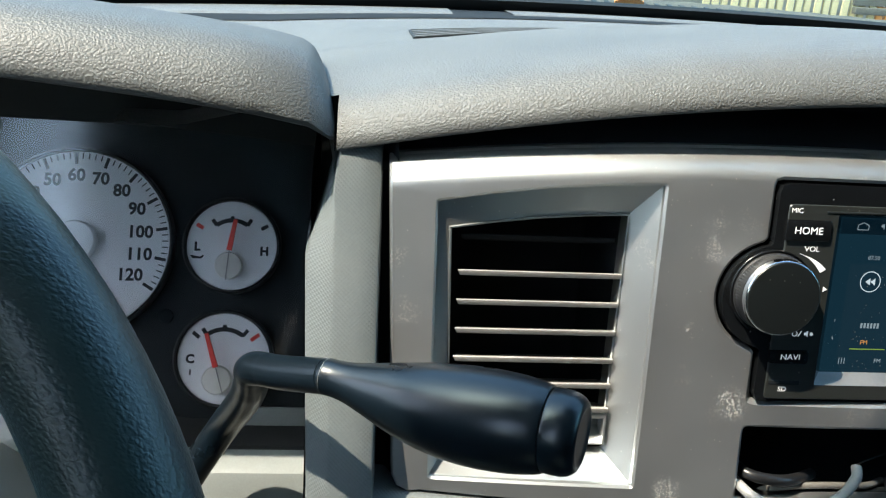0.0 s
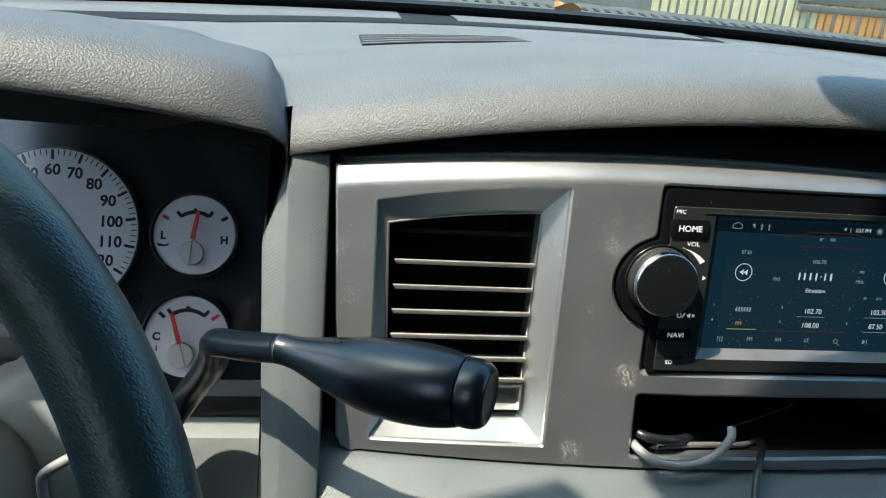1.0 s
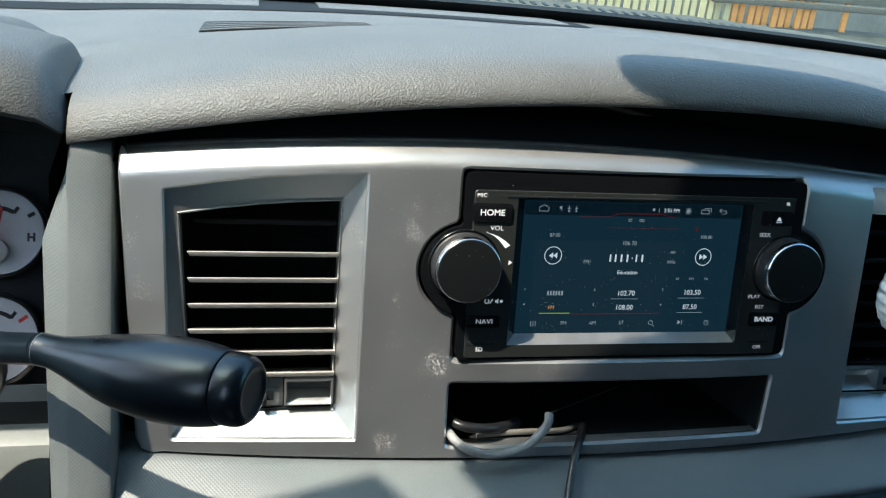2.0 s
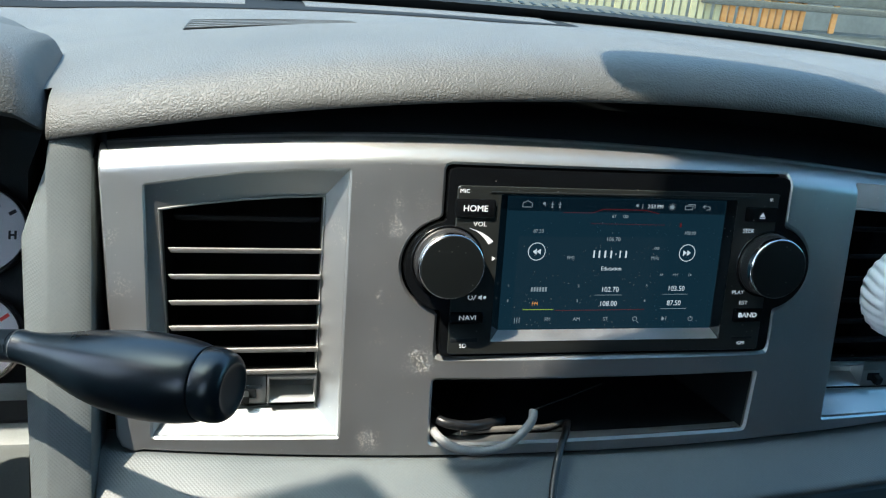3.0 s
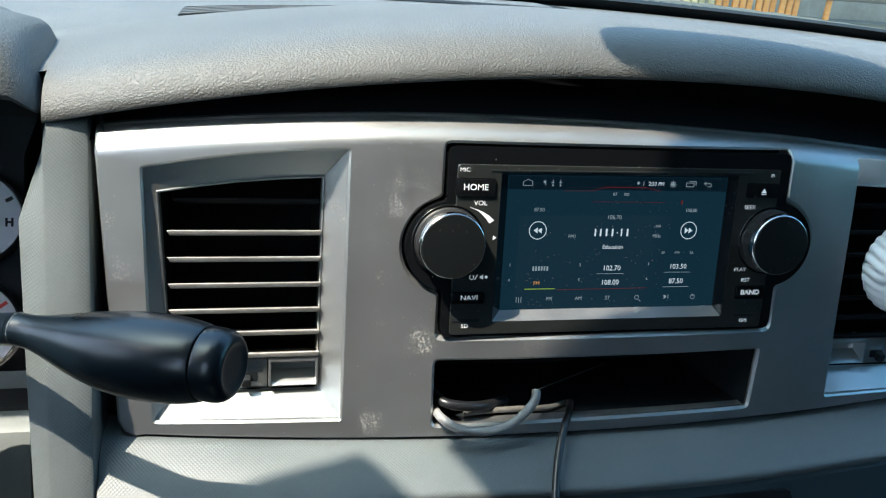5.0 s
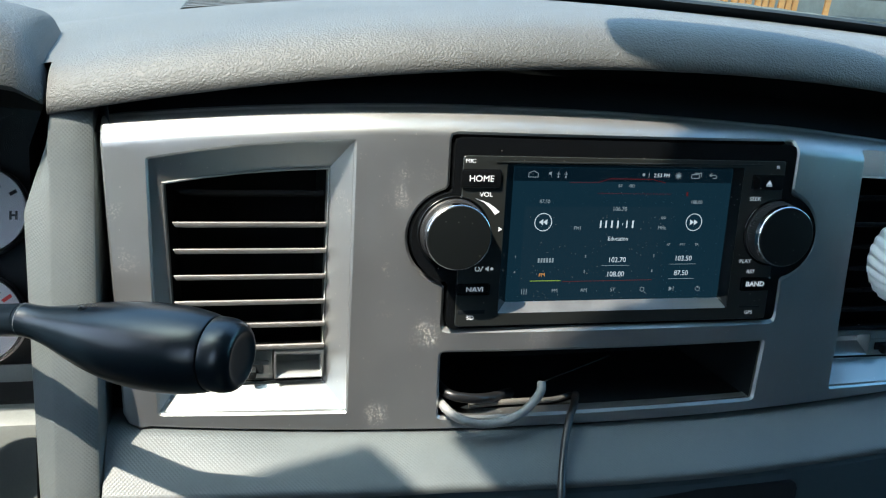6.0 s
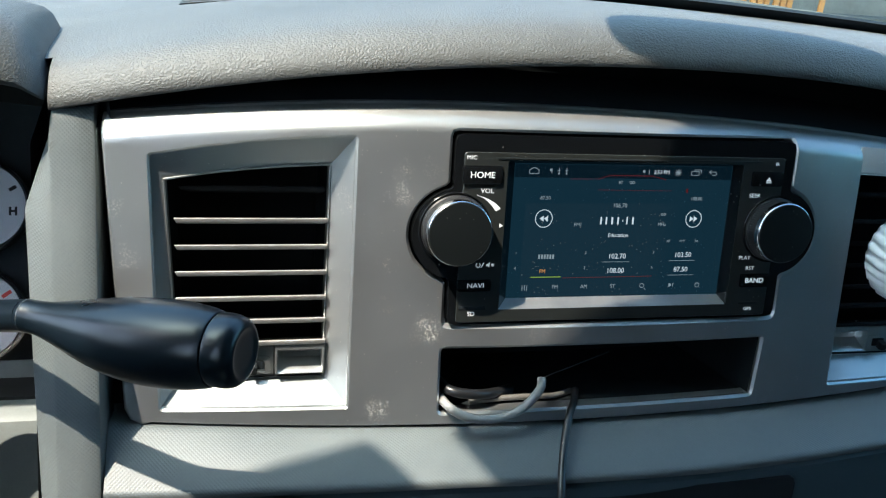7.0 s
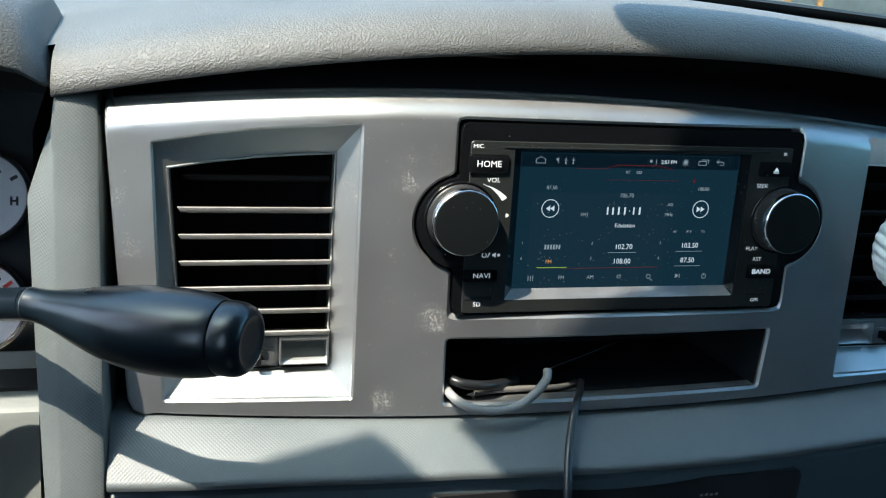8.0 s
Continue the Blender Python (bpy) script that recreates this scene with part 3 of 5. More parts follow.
def vent_surround(sign):
    """Four mitred sloping faces from the fascia down to the vent opening."""
    bm = bmesh.new()
    n = len(VENT_OUT)
    inner = [(u + (0.0062 if sign < 0 and u > -0.16 else 0.0), w) for u, w in VENT_IN]
    for i in range(n):
        j = (i + 1) % n
        steps = 8 if i >= 4 else 1
        rows = []
        for k in range(steps + 1):
            t = k / steps
            o = Vector(VENT_OUT[i]).lerp(Vector(VENT_OUT[j]), t)
            c = Vector(inner[i]).lerp(Vector(inner[j]), t)
            d = VENT_N[i] + (VENT_N[j] - VENT_N[i]) * t
            rows.append([fas(sign * o.x, o.y, curve_n(o.x) - 0.0020), fas(sign * c.x, c.y, d), fas(sign * (c.x * 0.992 - 0.0015), -0.026 + (c.y + 0.026) * 0.992, d + 0.0007), fas(sign * (c.x * 0.975 - 0.0047), -0.026 + (c.y + 0.026) * 0.980, d + 0.0004), fas(sign * (c.x * 0.975 - 0.0047), -0.026 + (c.y + 0.026) * 0.980, d - 0.010)])
        grid(rows, False, bm)
    bmesh.ops.remove_doubles(bm, verts=bm.verts, dist=1e-5)
    return bm


part("vent_surround", vent_surround(1), SILVER, fascia, smooth=25)
part("vent_surround", vent_surround(-1), SILVER, fascia, smooth=25)
# black sheets that close the gaps round the fascia; their black stands in for shade
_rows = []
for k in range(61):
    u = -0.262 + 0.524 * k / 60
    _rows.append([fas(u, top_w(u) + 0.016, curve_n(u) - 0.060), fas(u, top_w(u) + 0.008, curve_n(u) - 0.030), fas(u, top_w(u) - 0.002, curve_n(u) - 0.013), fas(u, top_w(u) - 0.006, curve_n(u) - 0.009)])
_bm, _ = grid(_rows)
part("gap_filler", _bm, VOID, fascia, "black sheet shading the recess under the pad")
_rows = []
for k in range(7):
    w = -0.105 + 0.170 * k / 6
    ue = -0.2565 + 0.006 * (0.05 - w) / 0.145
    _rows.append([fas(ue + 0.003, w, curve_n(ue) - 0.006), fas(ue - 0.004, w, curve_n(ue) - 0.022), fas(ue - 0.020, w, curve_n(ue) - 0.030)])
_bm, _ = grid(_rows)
part("side_filler", _bm, VOID, fascia, "black sheet shading the recess beside the trim")


# ---- air vents ----
def air_vent(sign, label):
    v = thing("air_vent", fas(sign * 0.19, -0.085, -0.03), label, "air vent", "dashboard air vents")
    inner = rounded(VENT_IN, [0.0015, 0, 0, 0, 0.0015, 0.0015, 0.0015], 2)
    rows = [[fas(sign * (u * 0.997 - 0.0006), w * 0.985, n) for u, w in inner] for n in (-0.0235, -0.05, -0.095)]
    bm, vs = grid(rows, True)
    bm.faces.new(vs[-1])
    part("duct", bm, VOID, v, "black duct")
    for k, w in enumerate((0.0152, 0.0017, -0.0117, -0.0250, -0.0383, -0.0504, -0.0622)):
        bm = bmesh.new()
        tilt = math.tan(radians(15))
        pts = []
        lead = -0.0196 if k else -0.034
        for u, n0 in ((-0.2262 if k else -0.2245, lead), (-0.1528, lead)):
            ring = []
            for n, h in ((n0 - 0.0005, 0.0013), (n0, 0.0008), (n0, -0.0008), (n0 - 0.0005, -0.0013), (n0 - 0.024, -0.0006), (n0 - 0.024, 0.0006)):
                uu = u + (0.004 if (u < -0.2 and n < n0 - 0.01) else 0.0) + (0.0012 if (u < -0.2 and h < 0) else 0)
                ring.append(fas(sign * uu, w + h + (n - n0) * tilt, n))
            pts.append(ring)
        bm, vs = grid(pts, True)
        bm.faces.new(vs[0])
        bm.faces.new(vs[1][::-1])
        # shade painted as black: the top vane and all vanes of the far vent
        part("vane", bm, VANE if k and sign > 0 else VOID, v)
    # sill bar below the vanes with its scooped slider and the shut-off catch
    up = FASCIA @ Matrix.Translation((0, 0, SILL))
    bm = slab([(sign * u, w) for u, w in ((-0.2262, -0.0660), (-0.1785, -0.0660), (-0.1785, -0.0822), (-0.2262, -0.0822))], -0.032, -0.0202, up, 0.0008)
    part("sill_bar", bm, SILVER, v)
    prof = [(-0.0640, -0.0215), (-0.0642, -0.0168), (-0.0650, -0.0160), (-0.0664, -0.0160), (-0.0672, -0.0170), (-0.0690, -0.0235), (-0.0715, -0.0268), (-0.0742, -0.0262), (-0.0764, -0.0225), (-0.0790, -0.0172), (-0.0798, -0.0166), (-0.0804, -0.0172), (-0.0806, -0.0190)]
    bm, vs = grid([[fas(sign * u, w, n + SILL) for w, n in prof] for u in (-0.1772, -0.1768, -0.1540, -0.1536)])
    part("slider", bm, SILVER, v, "silver scooped slider")
    for u in (-0.1775, -0.1535):
        bm = slab([(sign * (u - 0.0006), -0.0644), (sign * (u + 0.0006), -0.0644), (sign * (u + 0.0006), -0.0800), (sign * (u - 0.0006), -0.0800)], -0.028, -0.0160, up, 0.0004)
        part("slider_cheek", bm, SILVER, v)
    bm = slab(rounded([(sign * u, w) for u, w in ((-0.1925, -0.0712), (-0.1805, -0.0712), (-0.1805, -0.0806), (-0.1925, -0.0806))], 0.001), -0.024, -0.0190, up, 0.0006)
    c = part("catch", bm, SILVER, v)
    bm = slab(rounded([(sign * u, w) for u, w in ((-0.1918, -0.0730), (-0.1836, -0.0730), (-0.1836, -0.0778), (-0.1918, -0.0778))], 0.0006), -0.0192, -0.0186, up)
    part("catch_slot", bm, VOID, c)
    bm = box((0.0046, 0.0052, 0.0050), up @ Matrix.Translation((sign * -0.1893, -0.0768, -0.0170)) @ Matrix.Rotation(radians(18), 4, "X"), 0.0012)
    part("catch_lever", bm, BLACK, c, "worn black catch lever")
    return v


air_vent(1, "open dashboard air vent with dusty silver vanes and scooped slider")
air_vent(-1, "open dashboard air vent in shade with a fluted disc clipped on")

# fluted white disc clipped into the far vent
disc = thing("vent_freshener", fas(0.168, -0.03, -0.01), "white fluted plastic disc clipped to an air vent", "air freshener")
_rim = []
DISC_U, DISC_W = 0.1828, -0.0165
for r, n, depth in ((0.020, -0.014, 0.0), (0.0245, -0.0125, 0.4), (0.0272, -0.009, 1.0), (0.0276, -0.004, 1.0), (0.0274, 0.001, 1.0), (0.0262, 0.0048, 0.6), (0.0240, 0.0068, 0.0), (0.0222, 0.0070, 0.0), (0.0208, 0.0055, 0.0), (0.0204, 0.0010, 0.0)):
    row = []
    for k in range(208):
        a = 2 * math.pi * k / 208 + n * 12
        rr = r - 0.0020 * depth * abs(math.cos(math.pi * k / 8)) ** 3
        row.append(fas(DISC_U + rr * math.cos(a), DISC_W + rr * math.sin(a), n))
    _rim.append(row)
_bm, _vs = grid(_rim, True)
_bm.faces.new(_vs[0])
part("fluted_rim", _bm, PLASTIC_WHITE, disc, smooth=60)
_dm = FASCIA @ Matrix.Translation((DISC_U, DISC_W, 0))
part("centre_cap", lathe([(0.0203, 0.0002), (0.0203, 0.0012), (0.0, 0.0018)], 48, _dm), PLASTIC_WHITE, disc)
for k in range(6):
    part("spoke", box((0.014, 0.0026, 0.0040), _dm @ Matrix.Rotation(radians(60 * k + 20), 4, "Z") @ Matrix.Translation((0.0125, 0, 0.0030)), 0.0006), PLASTIC_WHITE, disc)
part("boss", lathe([(0.0058, 0.001), (0.0058, 0.0056), (0.0048, 0.0064), (0.0, 0.0066)], 28, _dm), PLASTIC_WHITE, disc)
part("clip", box((0.006, 0.004, 0.02), _dm @ Matrix.Translation((0, 0, -0.022)), 0.0006), PLASTIC_WHITE, disc)

# ---- radio ----
radio = thing("car_radio", fas(0, -0.049, -0.03), "glossy black touchscreen car radio with two chrome-ringed knobs, lit", "car radio")
SL, SR, ST, SB = -0.0588, 0.0618, 0.0330, -0.0368      # lit screen
FL, FR, FT, FB = -0.0665, 0.0640, 0.0362, -0.0410      # opening in the face


def faceplate():
    bm = bmesh.new()
    ro = radio_outline(-0.0005)
    hole = rounded([(FL, FT), (FR, FT), (FR, FB), (FL, FB)], 0.001)
    edges = []
    for loop in (ro, hole):
        vs = [bm.verts.new((x, y, 0)) for x, y in loop]
        edges += [bm.edges.new((vs[i], vs[(i + 1) % len(vs)])) for i in range(len(vs))]
    bmesh.ops.triangle_fill(bm, use_beauty=True, edges=edges)
    faces = bm.faces[:]
    bmesh.ops.dissolve_limit(bm, angle_limit=0.001, verts=bm.verts, edges=bm.edges)
    rim = [e for e in bm.edges if len(e.link_faces) == 1]
    ret = bmesh.ops.extrude_edge_only(bm, edges=rim)
    for g in ret["geom"]:
        if isinstance(g, bmesh.types.BMVert):
            g.co.z = -0.012
    for v in bm.verts:
        v.co.z -= 0.0012
    bmesh.ops.transform(bm, matrix=FASCIA, verts=bm.verts)
    return bm


part("faceplate", faceplate(), GLOSS, radio)
# lighter, greener copy of the faceplate black; its colour carries a reflection
FACE = dusty_gloss("reflection_toned_face", (0.020, 0.023, 0.022), 0.34)


def raised_face():
    """The slightly proud middle of the face, round the screen opening."""
    bm = bmesh.new()
    rim = rounded([(-0.0885, 0.0398), (0.0882, 0.0398), (0.0882, -0.0472), (-0.0885, -0.0472)], 0.002)
    edges = []
    for loop in (rim, rounded([(FL, FT), (FR, FT), (FR, FB), (FL, FB)], 0.001)):
        vs = [bm.verts.new((x, y, -0.0006)) for x, y in loop]
        edges += [bm.edges.new((vs[i], vs[(i + 1) % len(vs)])) for i in range(len(vs))]
    bmesh.ops.triangle_fill(bm, use_beauty=True, edges=edges)
    ret = bmesh.ops.extrude_edge_only(bm, edges=[e for e in bm.edges if len(e.link_faces) == 1])
    for g in ret["geom"]:
        if isinstance(g, bmesh.types.BMVert):
            g.co.z = -0.0014
            g.co.x *= 1.006
            g.co.y *= 1.010
    bmesh.ops.transform(bm, matrix=FASCIA, verts=bm.verts)
    return bm


part("face_centre", raised_face(), FACE, radio)
EDGE = mottle(material("brushed_edge_metal", (0.3, 0.31, 0.31), metal=0.9), (0.42, 0.43, 0.43), (0.52, 0.53, 0.53), 50.0, (0.38, 0.48))
# sloping inner frame round the screen
_o = [(FL, FT), (FR, FT), (FR, FB), (FL, FB)]
_i = [(SL - 0.0015, ST + 0.0008), (SR + 0.0008, ST + 0.0008), (SR + 0.0008, SB - 0.0006), (SL - 0.0015, SB - 0.0006)]
for k, mat in enumerate((GLOSS, GLOSS, EDGE, GLOSS)):
    j = (k + 1) % 4
    bm, _ = grid([[FASCIA @ Vector((*_o[k], -0.0013)), FASCIA @ Vector((*_o[j], -0.0013))], [FASCIA @ Vector((*_i[k], -0.0090)), FASCIA @ Vector((*_i[j], -0.0090))]])
    part("screen_frame", bm, mat, radio, "silver lower edge" if k == 2 else "")
screen = part("screen", slab([(SL - 0.002, SB - 0.002), (SR + 0.002, SB - 0.002), (SR + 0.002, ST + 0.002), (SL - 0.002, ST + 0.002)], -0.012, -0.0092, FASCIA), SCREEN, radio, "lit dark blue radio display")
part("disc_slot", slab([(-0.072, 0.0368), (0.0745, 0.0374), (0.0745, 0.0382), (-0.072, 0.0376)], -0.004, -0.0002, FASCIA, 0.0002), BLACK, radio)
ZS = -0.0091


def shown(text, size, x, y, mat=S_DIM, wide=0.95, bold=0.0):
    lettering("screen_text", text, size * 1e-3, x * 1e-3, y * 1e-3, ZS, FASCIA, mat, screen, wide, 0.00004, bold)


def line(name, x0, y0, x1, y1, w, mat, z=ZS):
    part(name, bar(x0 * 1e-3, y0 * 1e-3, x1 * 1e-3, y1 * 1e-3, w * 1e-3, z, FASCIA, 0.00006), mat, screen)


S_BAR = glow("screen_status_bar", (0.10, 0.42, 0.75), 0.0035)
part("status_bar", slab([(SL - 0.0012, 0.0266), (SR + 0.0006, 0.0266), (SR + 0.0006, ST + 0.0006), (SL - 0.0012, ST + 0.0006)], ZS - 0.00008, ZS - 0.00003, FASCIA), S_BAR, screen)
for _t, _s, _x, _y, _m in (("BT", 2.2, -1.5, 24.5, S_DIM), ("2:53 PM", 2.9, 21.3, 30.2, S_WHITE), ("87.50", 2.7, -42.5, 16.0, S_DIM), ("FM1", 2.7, -23.3, 1.9, S_DIM),
                          ("106.70", 3.2, -0.6, 12.2, S_DIM), ("Education", 3.1, 0.0, -3.8, S_WHITE), ("1", 2.2, -56.2, -13.2, S_DIM), ("2", 2.2, -17.5, -13.4, S_DIM), ("3", 2.2, 21.7, -13.3, S_DIM),
                          ("4", 2.2, -56.2, -21.4, S_DIM), ("5", 2.2, -17.4, -21.6, S_DIM), ("6", 2.2, 21.6, -21.6, S_DIM), ("FM", 3.0, -41.0, -23.2, S_ORANGE),
                          ("102.70", 4.0, 0.6, -15.4, S_WHITE), ("108.00", 4.0, 0.4, -23.3, S_WHITE), ("103.50", 4.0, 39.3, -14.9, S_WHITE), ("87.50", 4.0, 39.0, -23.1, S_WHITE),
                          ("FM", 2.9, -33.2, -31.9, S_DIM), ("AM", 2.9, -16.8, -31.9, S_DIM), ("ST", 2.9, -0.2, -31.9, S_DIM), ("108.00", 2.7, 43.3, 16.1, S_DIM), ("MHz", 2.6, 24.7, 2.1, S_DIM),
                          ("AF", 1.9, 29.6, -7.1, S_DIM), ("PTY", 1.9, 37.9, -7.2, S_DIM), ("TA", 1.9, 46.4, -7.2, S_DIM)):
    shown(_t, _s, _x, _y, _m)
# station names, as plain bars
for k in range(7):
    w = (2.6, 2.8, 3.0, 2.9, 1.2, 2.3, 3.0)[k]
    x = (-10.6, -7.6, -4.3, -0.9, 1.8, 4.2, 7.6)[k]
    h = 0.5 if k == 4 else 2.0
    line("name_bar", x, 4.1 - h, x, 4.1 + h, w * 0.32, S_WHITE)
for k in range(6):
    line("name_bar", -43.4 + 1.55 * k, -16.4, -43.4 + 1.55 * k, -14.0, 0.95, S_DIM)
for x0, x1, y in ((-8.1, 8.0, -18.4), (31.5, 47.0, -18.0), (31.5, 47.0, -26.2)):
    line("underline", x0, y, x1, y, 0.22, S_DIM)
line("tab_underline", -47.4, -26.3, -30.5, -26.3, 0.5, S_GREEN)
line("red_line", -29.4, -26.9, 22.0, -26.6, 0.28, S_RED)
line("red_line", -30.0, 26.1, -14.0, 26.2, 0.2, S_RED)
line("red_line", -14.0, 26.2, -8.0, 28.2, 0.3, S_RED)
line("red_line", -8.0, 28.2, 16.0, 28.2, 0.4, S_RED)
line("red_line", 16.0, 28.2, 24.0, 26.4, 0.3, S_RED)
line("red_line", -14.0, 20.5, 28.0, 20.4, 0.16, S_RED)
line("tuning_mark", 37.2, 19.4, 37.2, 21.6, 1.0, S_RED)
for _x in (-42.5, 43.1):
    part("skip_ring", ring_sector(0.0044, 0.0048, 0, 360, ZS, FASCIA @ Matrix.Translation((_x * 1e-3, 0.0052, 0)), 40, 0.00006), S_WHITE, screen)
    s = 1 if _x > 0 else -1
    for d in (-0.0012, 0.0011):
        part("skip_arrow", slab([(_x * 1e-3 + d - s * 0.0011, 0.0052 - 0.0016), (_x * 1e-3 + d + s * 0.0011, 0.0052), (_x * 1e-3 + d - s * 0.0011, 0.0052 + 0.0016)], ZS, ZS + 0.00006, FASCIA), S_WHITE, screen)
# home, status and menu icons
for a, b in (((-52.2, 28.6), (-47.2, 28.6)), ((-52.2, 28.6), (-52.2, 30.6)), ((-47.2, 28.6), (-47.2, 30.6)), ((-52.2, 30.6), (-49.7, 31.8)), ((-49.7, 31.8), (-47.2, 30.6)),
             ((38.6, 29.0), (43.0, 29.0)), ((38.6, 29.0), (38.6, 31.0)), ((43.0, 29.0), (43.0, 31.0)), ((38.6, 31.0), (43.0, 31.0)), ((49.0, 30.8), (52.6, 30.8)), ((52.6, 30.8), (53.3, 30.3)), ((53.3, 30.3), (53.3, 29.3)), ((53.3, 29.3), (51.0, 29.0)), ((49.0, 30.8), (50.3, 31.8)), ((49.0, 30.8), (50.3, 29.8)), ((40.0, 31.8), (44.2, 31.8)), ((44.2, 31.8), (44.2, 29.8)), ((32.6, -31.0), (33.6, -31.0)), ((32.6, -32.7), (33.6, -32.7)), ((35.4, -30.6), (35.4, -33.0)), ((-40.2, 29.0), (-40.2, 31.4)), ((-36.3, 28.6), (-36.3, 31.6)), ((-32.2, 28.6), (-32.2, 31.6)), ((-37.2, 30.3), (-35.4, 30.3)), ((-33.1, 30.3), (-31.3, 30.3)), ((14.0, 29.0), (14.0, 31.5)),
             ((-51.5, -33.6), (-51.5, -30.6)), ((-50.2, -33.6), (-50.2, -30.6)), ((-48.9, -33.6), (-48.9, -30.6)), ((18.2, -33.2), (19.2, -34.2)), ((50.1, -30.6), (50.1, -31.8))):
    line("icon_stroke", *a, *b, 0.32, S_DIM)
for k in range(8):
    a = radians(45 * k)
    line("icon_ray", 30.9 + 1.35 * math.cos(a), 30.2 + 1.35 * math.sin(a), 30.9 + 1.95 * math.cos(a), 30.2 + 1.95 * math.sin(a), 0.28, S_DIM)
for _x, _y, _r in ((-40.8, 30.6, 0.7), (-36.3, 28.8, 0.5), (-32.2, 28.8, 0.5), (11.0, 30.6, 0.8), (30.9, 30.2, 0.8), (33.6, -31.8, 0.8)):
    part("icon_dot", ring_sector(0.0, _r * 1e-3, 0, 360, ZS, FASCIA @ Matrix.Translation((_x * 1e-3, _y * 1e-3, 0)), 10, 0.00006), S_DIM, screen)
for _x, _y, _r in ((4.2, 24.6, 0.8), (5.6, 24.6, 0.8), (24.2, 7.6, 0.7), (25.7, 7.6, 0.7), (16.9, -31.9, 1.3), (50.1, -32.1, 1.4), (30.9, 30.2, 1.2)):
    part("icon_ring", ring_sector((_r - 0.28) * 1e-3, _r * 1e-3, 0, 360, ZS, FASCIA @ Matrix.Translation((_x * 1e-3, _y * 1e-3, 0)), 20, 0.00006), S_DIM, screen)


def button(x0, y0, x1, y1, h=0.0016):
    return part("button", slab(rounded([(x0 * 1e-3, y0 * 1e-3), (x1 * 1e-3, y0 * 1e-3), (x1 * 1e-3, y1 * 1e-3), (x0 * 1e-3, y1 * 1e-3)], 0.0008), -0.004, h - 0.0012, FASCIA, 0.0005), GLOSS, radio)


def printed(text, size, x, y, parent=None, wide=1.08, z=-0.00055, bold=0.00012):
    lettering("label", text, size * 1e-3, x * 1e-3, y * 1e-3, z, FASCIA, INK, parent or radio, wide, 0.00005, bold)


_b = button(-89.4, 24.6, -69.6, 33.6)
printed("HOME", 4.4, -79.5, 28.9, _b, 1.03, 0.00045, 0.0)
_b = button(69.3, 25.0, 87.6, 32.8)
part("eject_mark", slab([(0.0775, 0.0277), (0.0807, 0.0277), (0.0791, 0.0300)], 0.0004, 0.0005, FASCIA), INK, _b)
part("eject_mark", slab([(0.0775, 0.0268), (0.0807, 0.0268), (0.0807, 0.0273), (0.0775, 0.0273)], 0.0004, 0.0005, FASCIA), INK, _b)
_b = button(-89.0, -30.6, -71.6, -24.6)
printed("NAVI", 3.5, -79.7, -27.6, _b, 1.15, 0.00045, 0.0)
_b = button(70.5, -31.0, 88.0, -23.6)
printed("BAND", 3.6, 78.9, -27.3, _b, 1.15, 0.00045, 0.00012)
for _t, _s, _x, _y in (("MIC", 2.8, -85.2, 37.4), ("VOL", 3.3, -76.4, 20.9), ("SD", 3.1, -81.0, -42.9), ("IR", 2.4, 83.8, 36.8), ("SEEK", 3.0, 72.7, 19.7), ("PLAY", 2.9, 71.7, -14.6), ("RST", 2.9, 75.8, -20.5), ("GPS", 2.6, 77.7, -43.7)):
    printed(_t, _s, _x, _y, bold=0.00004 if _t in ("GPS", "IR") else 0.0)
part("card_slot", slab([(-0.0876, -0.0407), (-0.0735, -0.0407), (-0.0735, -0.0387), (-0.0876, -0.0387)], -0.004, -0.0004, FASCIA, 0.0002), VOID, radio)
part("gps_slot", slab([(0.0718, -0.0409), (0.0840, -0.0409), (0.0840, -0.0398), (0.0718, -0.0398)], -0.004, -0.0004, FASCIA, 0.0002), BLACK, radio)
# volume wedge and mute mark
_kn = FASCIA @ Matrix.Translation((-KNOB_U, KNOB_W, 0))
_w = [(0.0219 * math.cos(radians(a)), 0.0219 * math.sin(radians(a))) for a in (68, 62, 56, 50, 44, 38, 33)] + [((0.0215 + 0.0033 * t) * math.cos(radians(33 + 35 * (1 - t))), (0.0215 + 0.0033 * t) * math.sin(radians(33 + 35 * (1 - t)))) for t in (1.0, 0.75, 0.5, 0.25, 0.0)]
part("volume_wedge", slab(_w, -0.00055, -0.00035, _kn), INK, radio)
part("mute_mark", ring_sector(0.0009, 0.0013, 120, 420, -0.00055, FASCIA @ Matrix.Translation((-0.0788, -0.0170, 0)), 16), INK, radio)
part("mute_mark", bar(-0.0772, -0.0183, -0.0758, -0.0157, 0.0004, -0.00055, FASCIA), INK, radio)
part("mute_mark", slab([(-0.0745, -0.0176), (-0.0737, -0.0176), (-0.0728, -0.0184), (-0.0728, -0.0156), (-0.0737, -0.0164), (-0.0745, -0.0164)], -0.00055, -0.00035, FASCIA), INK, radio)
part("mute_mark", ring_sector(0.0, 0.0008, 0, 360, -0.00055, FASCIA @ Matrix.Translation((-0.0712, -0.0170, 0)), 10), INK, radio)
part("play_mark", slab([(-0.0690, 0.0022), (-0.0672, 0.0034), (-0.0690, 0.0046)], -0.00055, -0.00035, FASCIA), INK, radio)


KNOBCAP = dusty_gloss("knob_black_plastic", (0.008, 0.010, 0.010), 0.34)


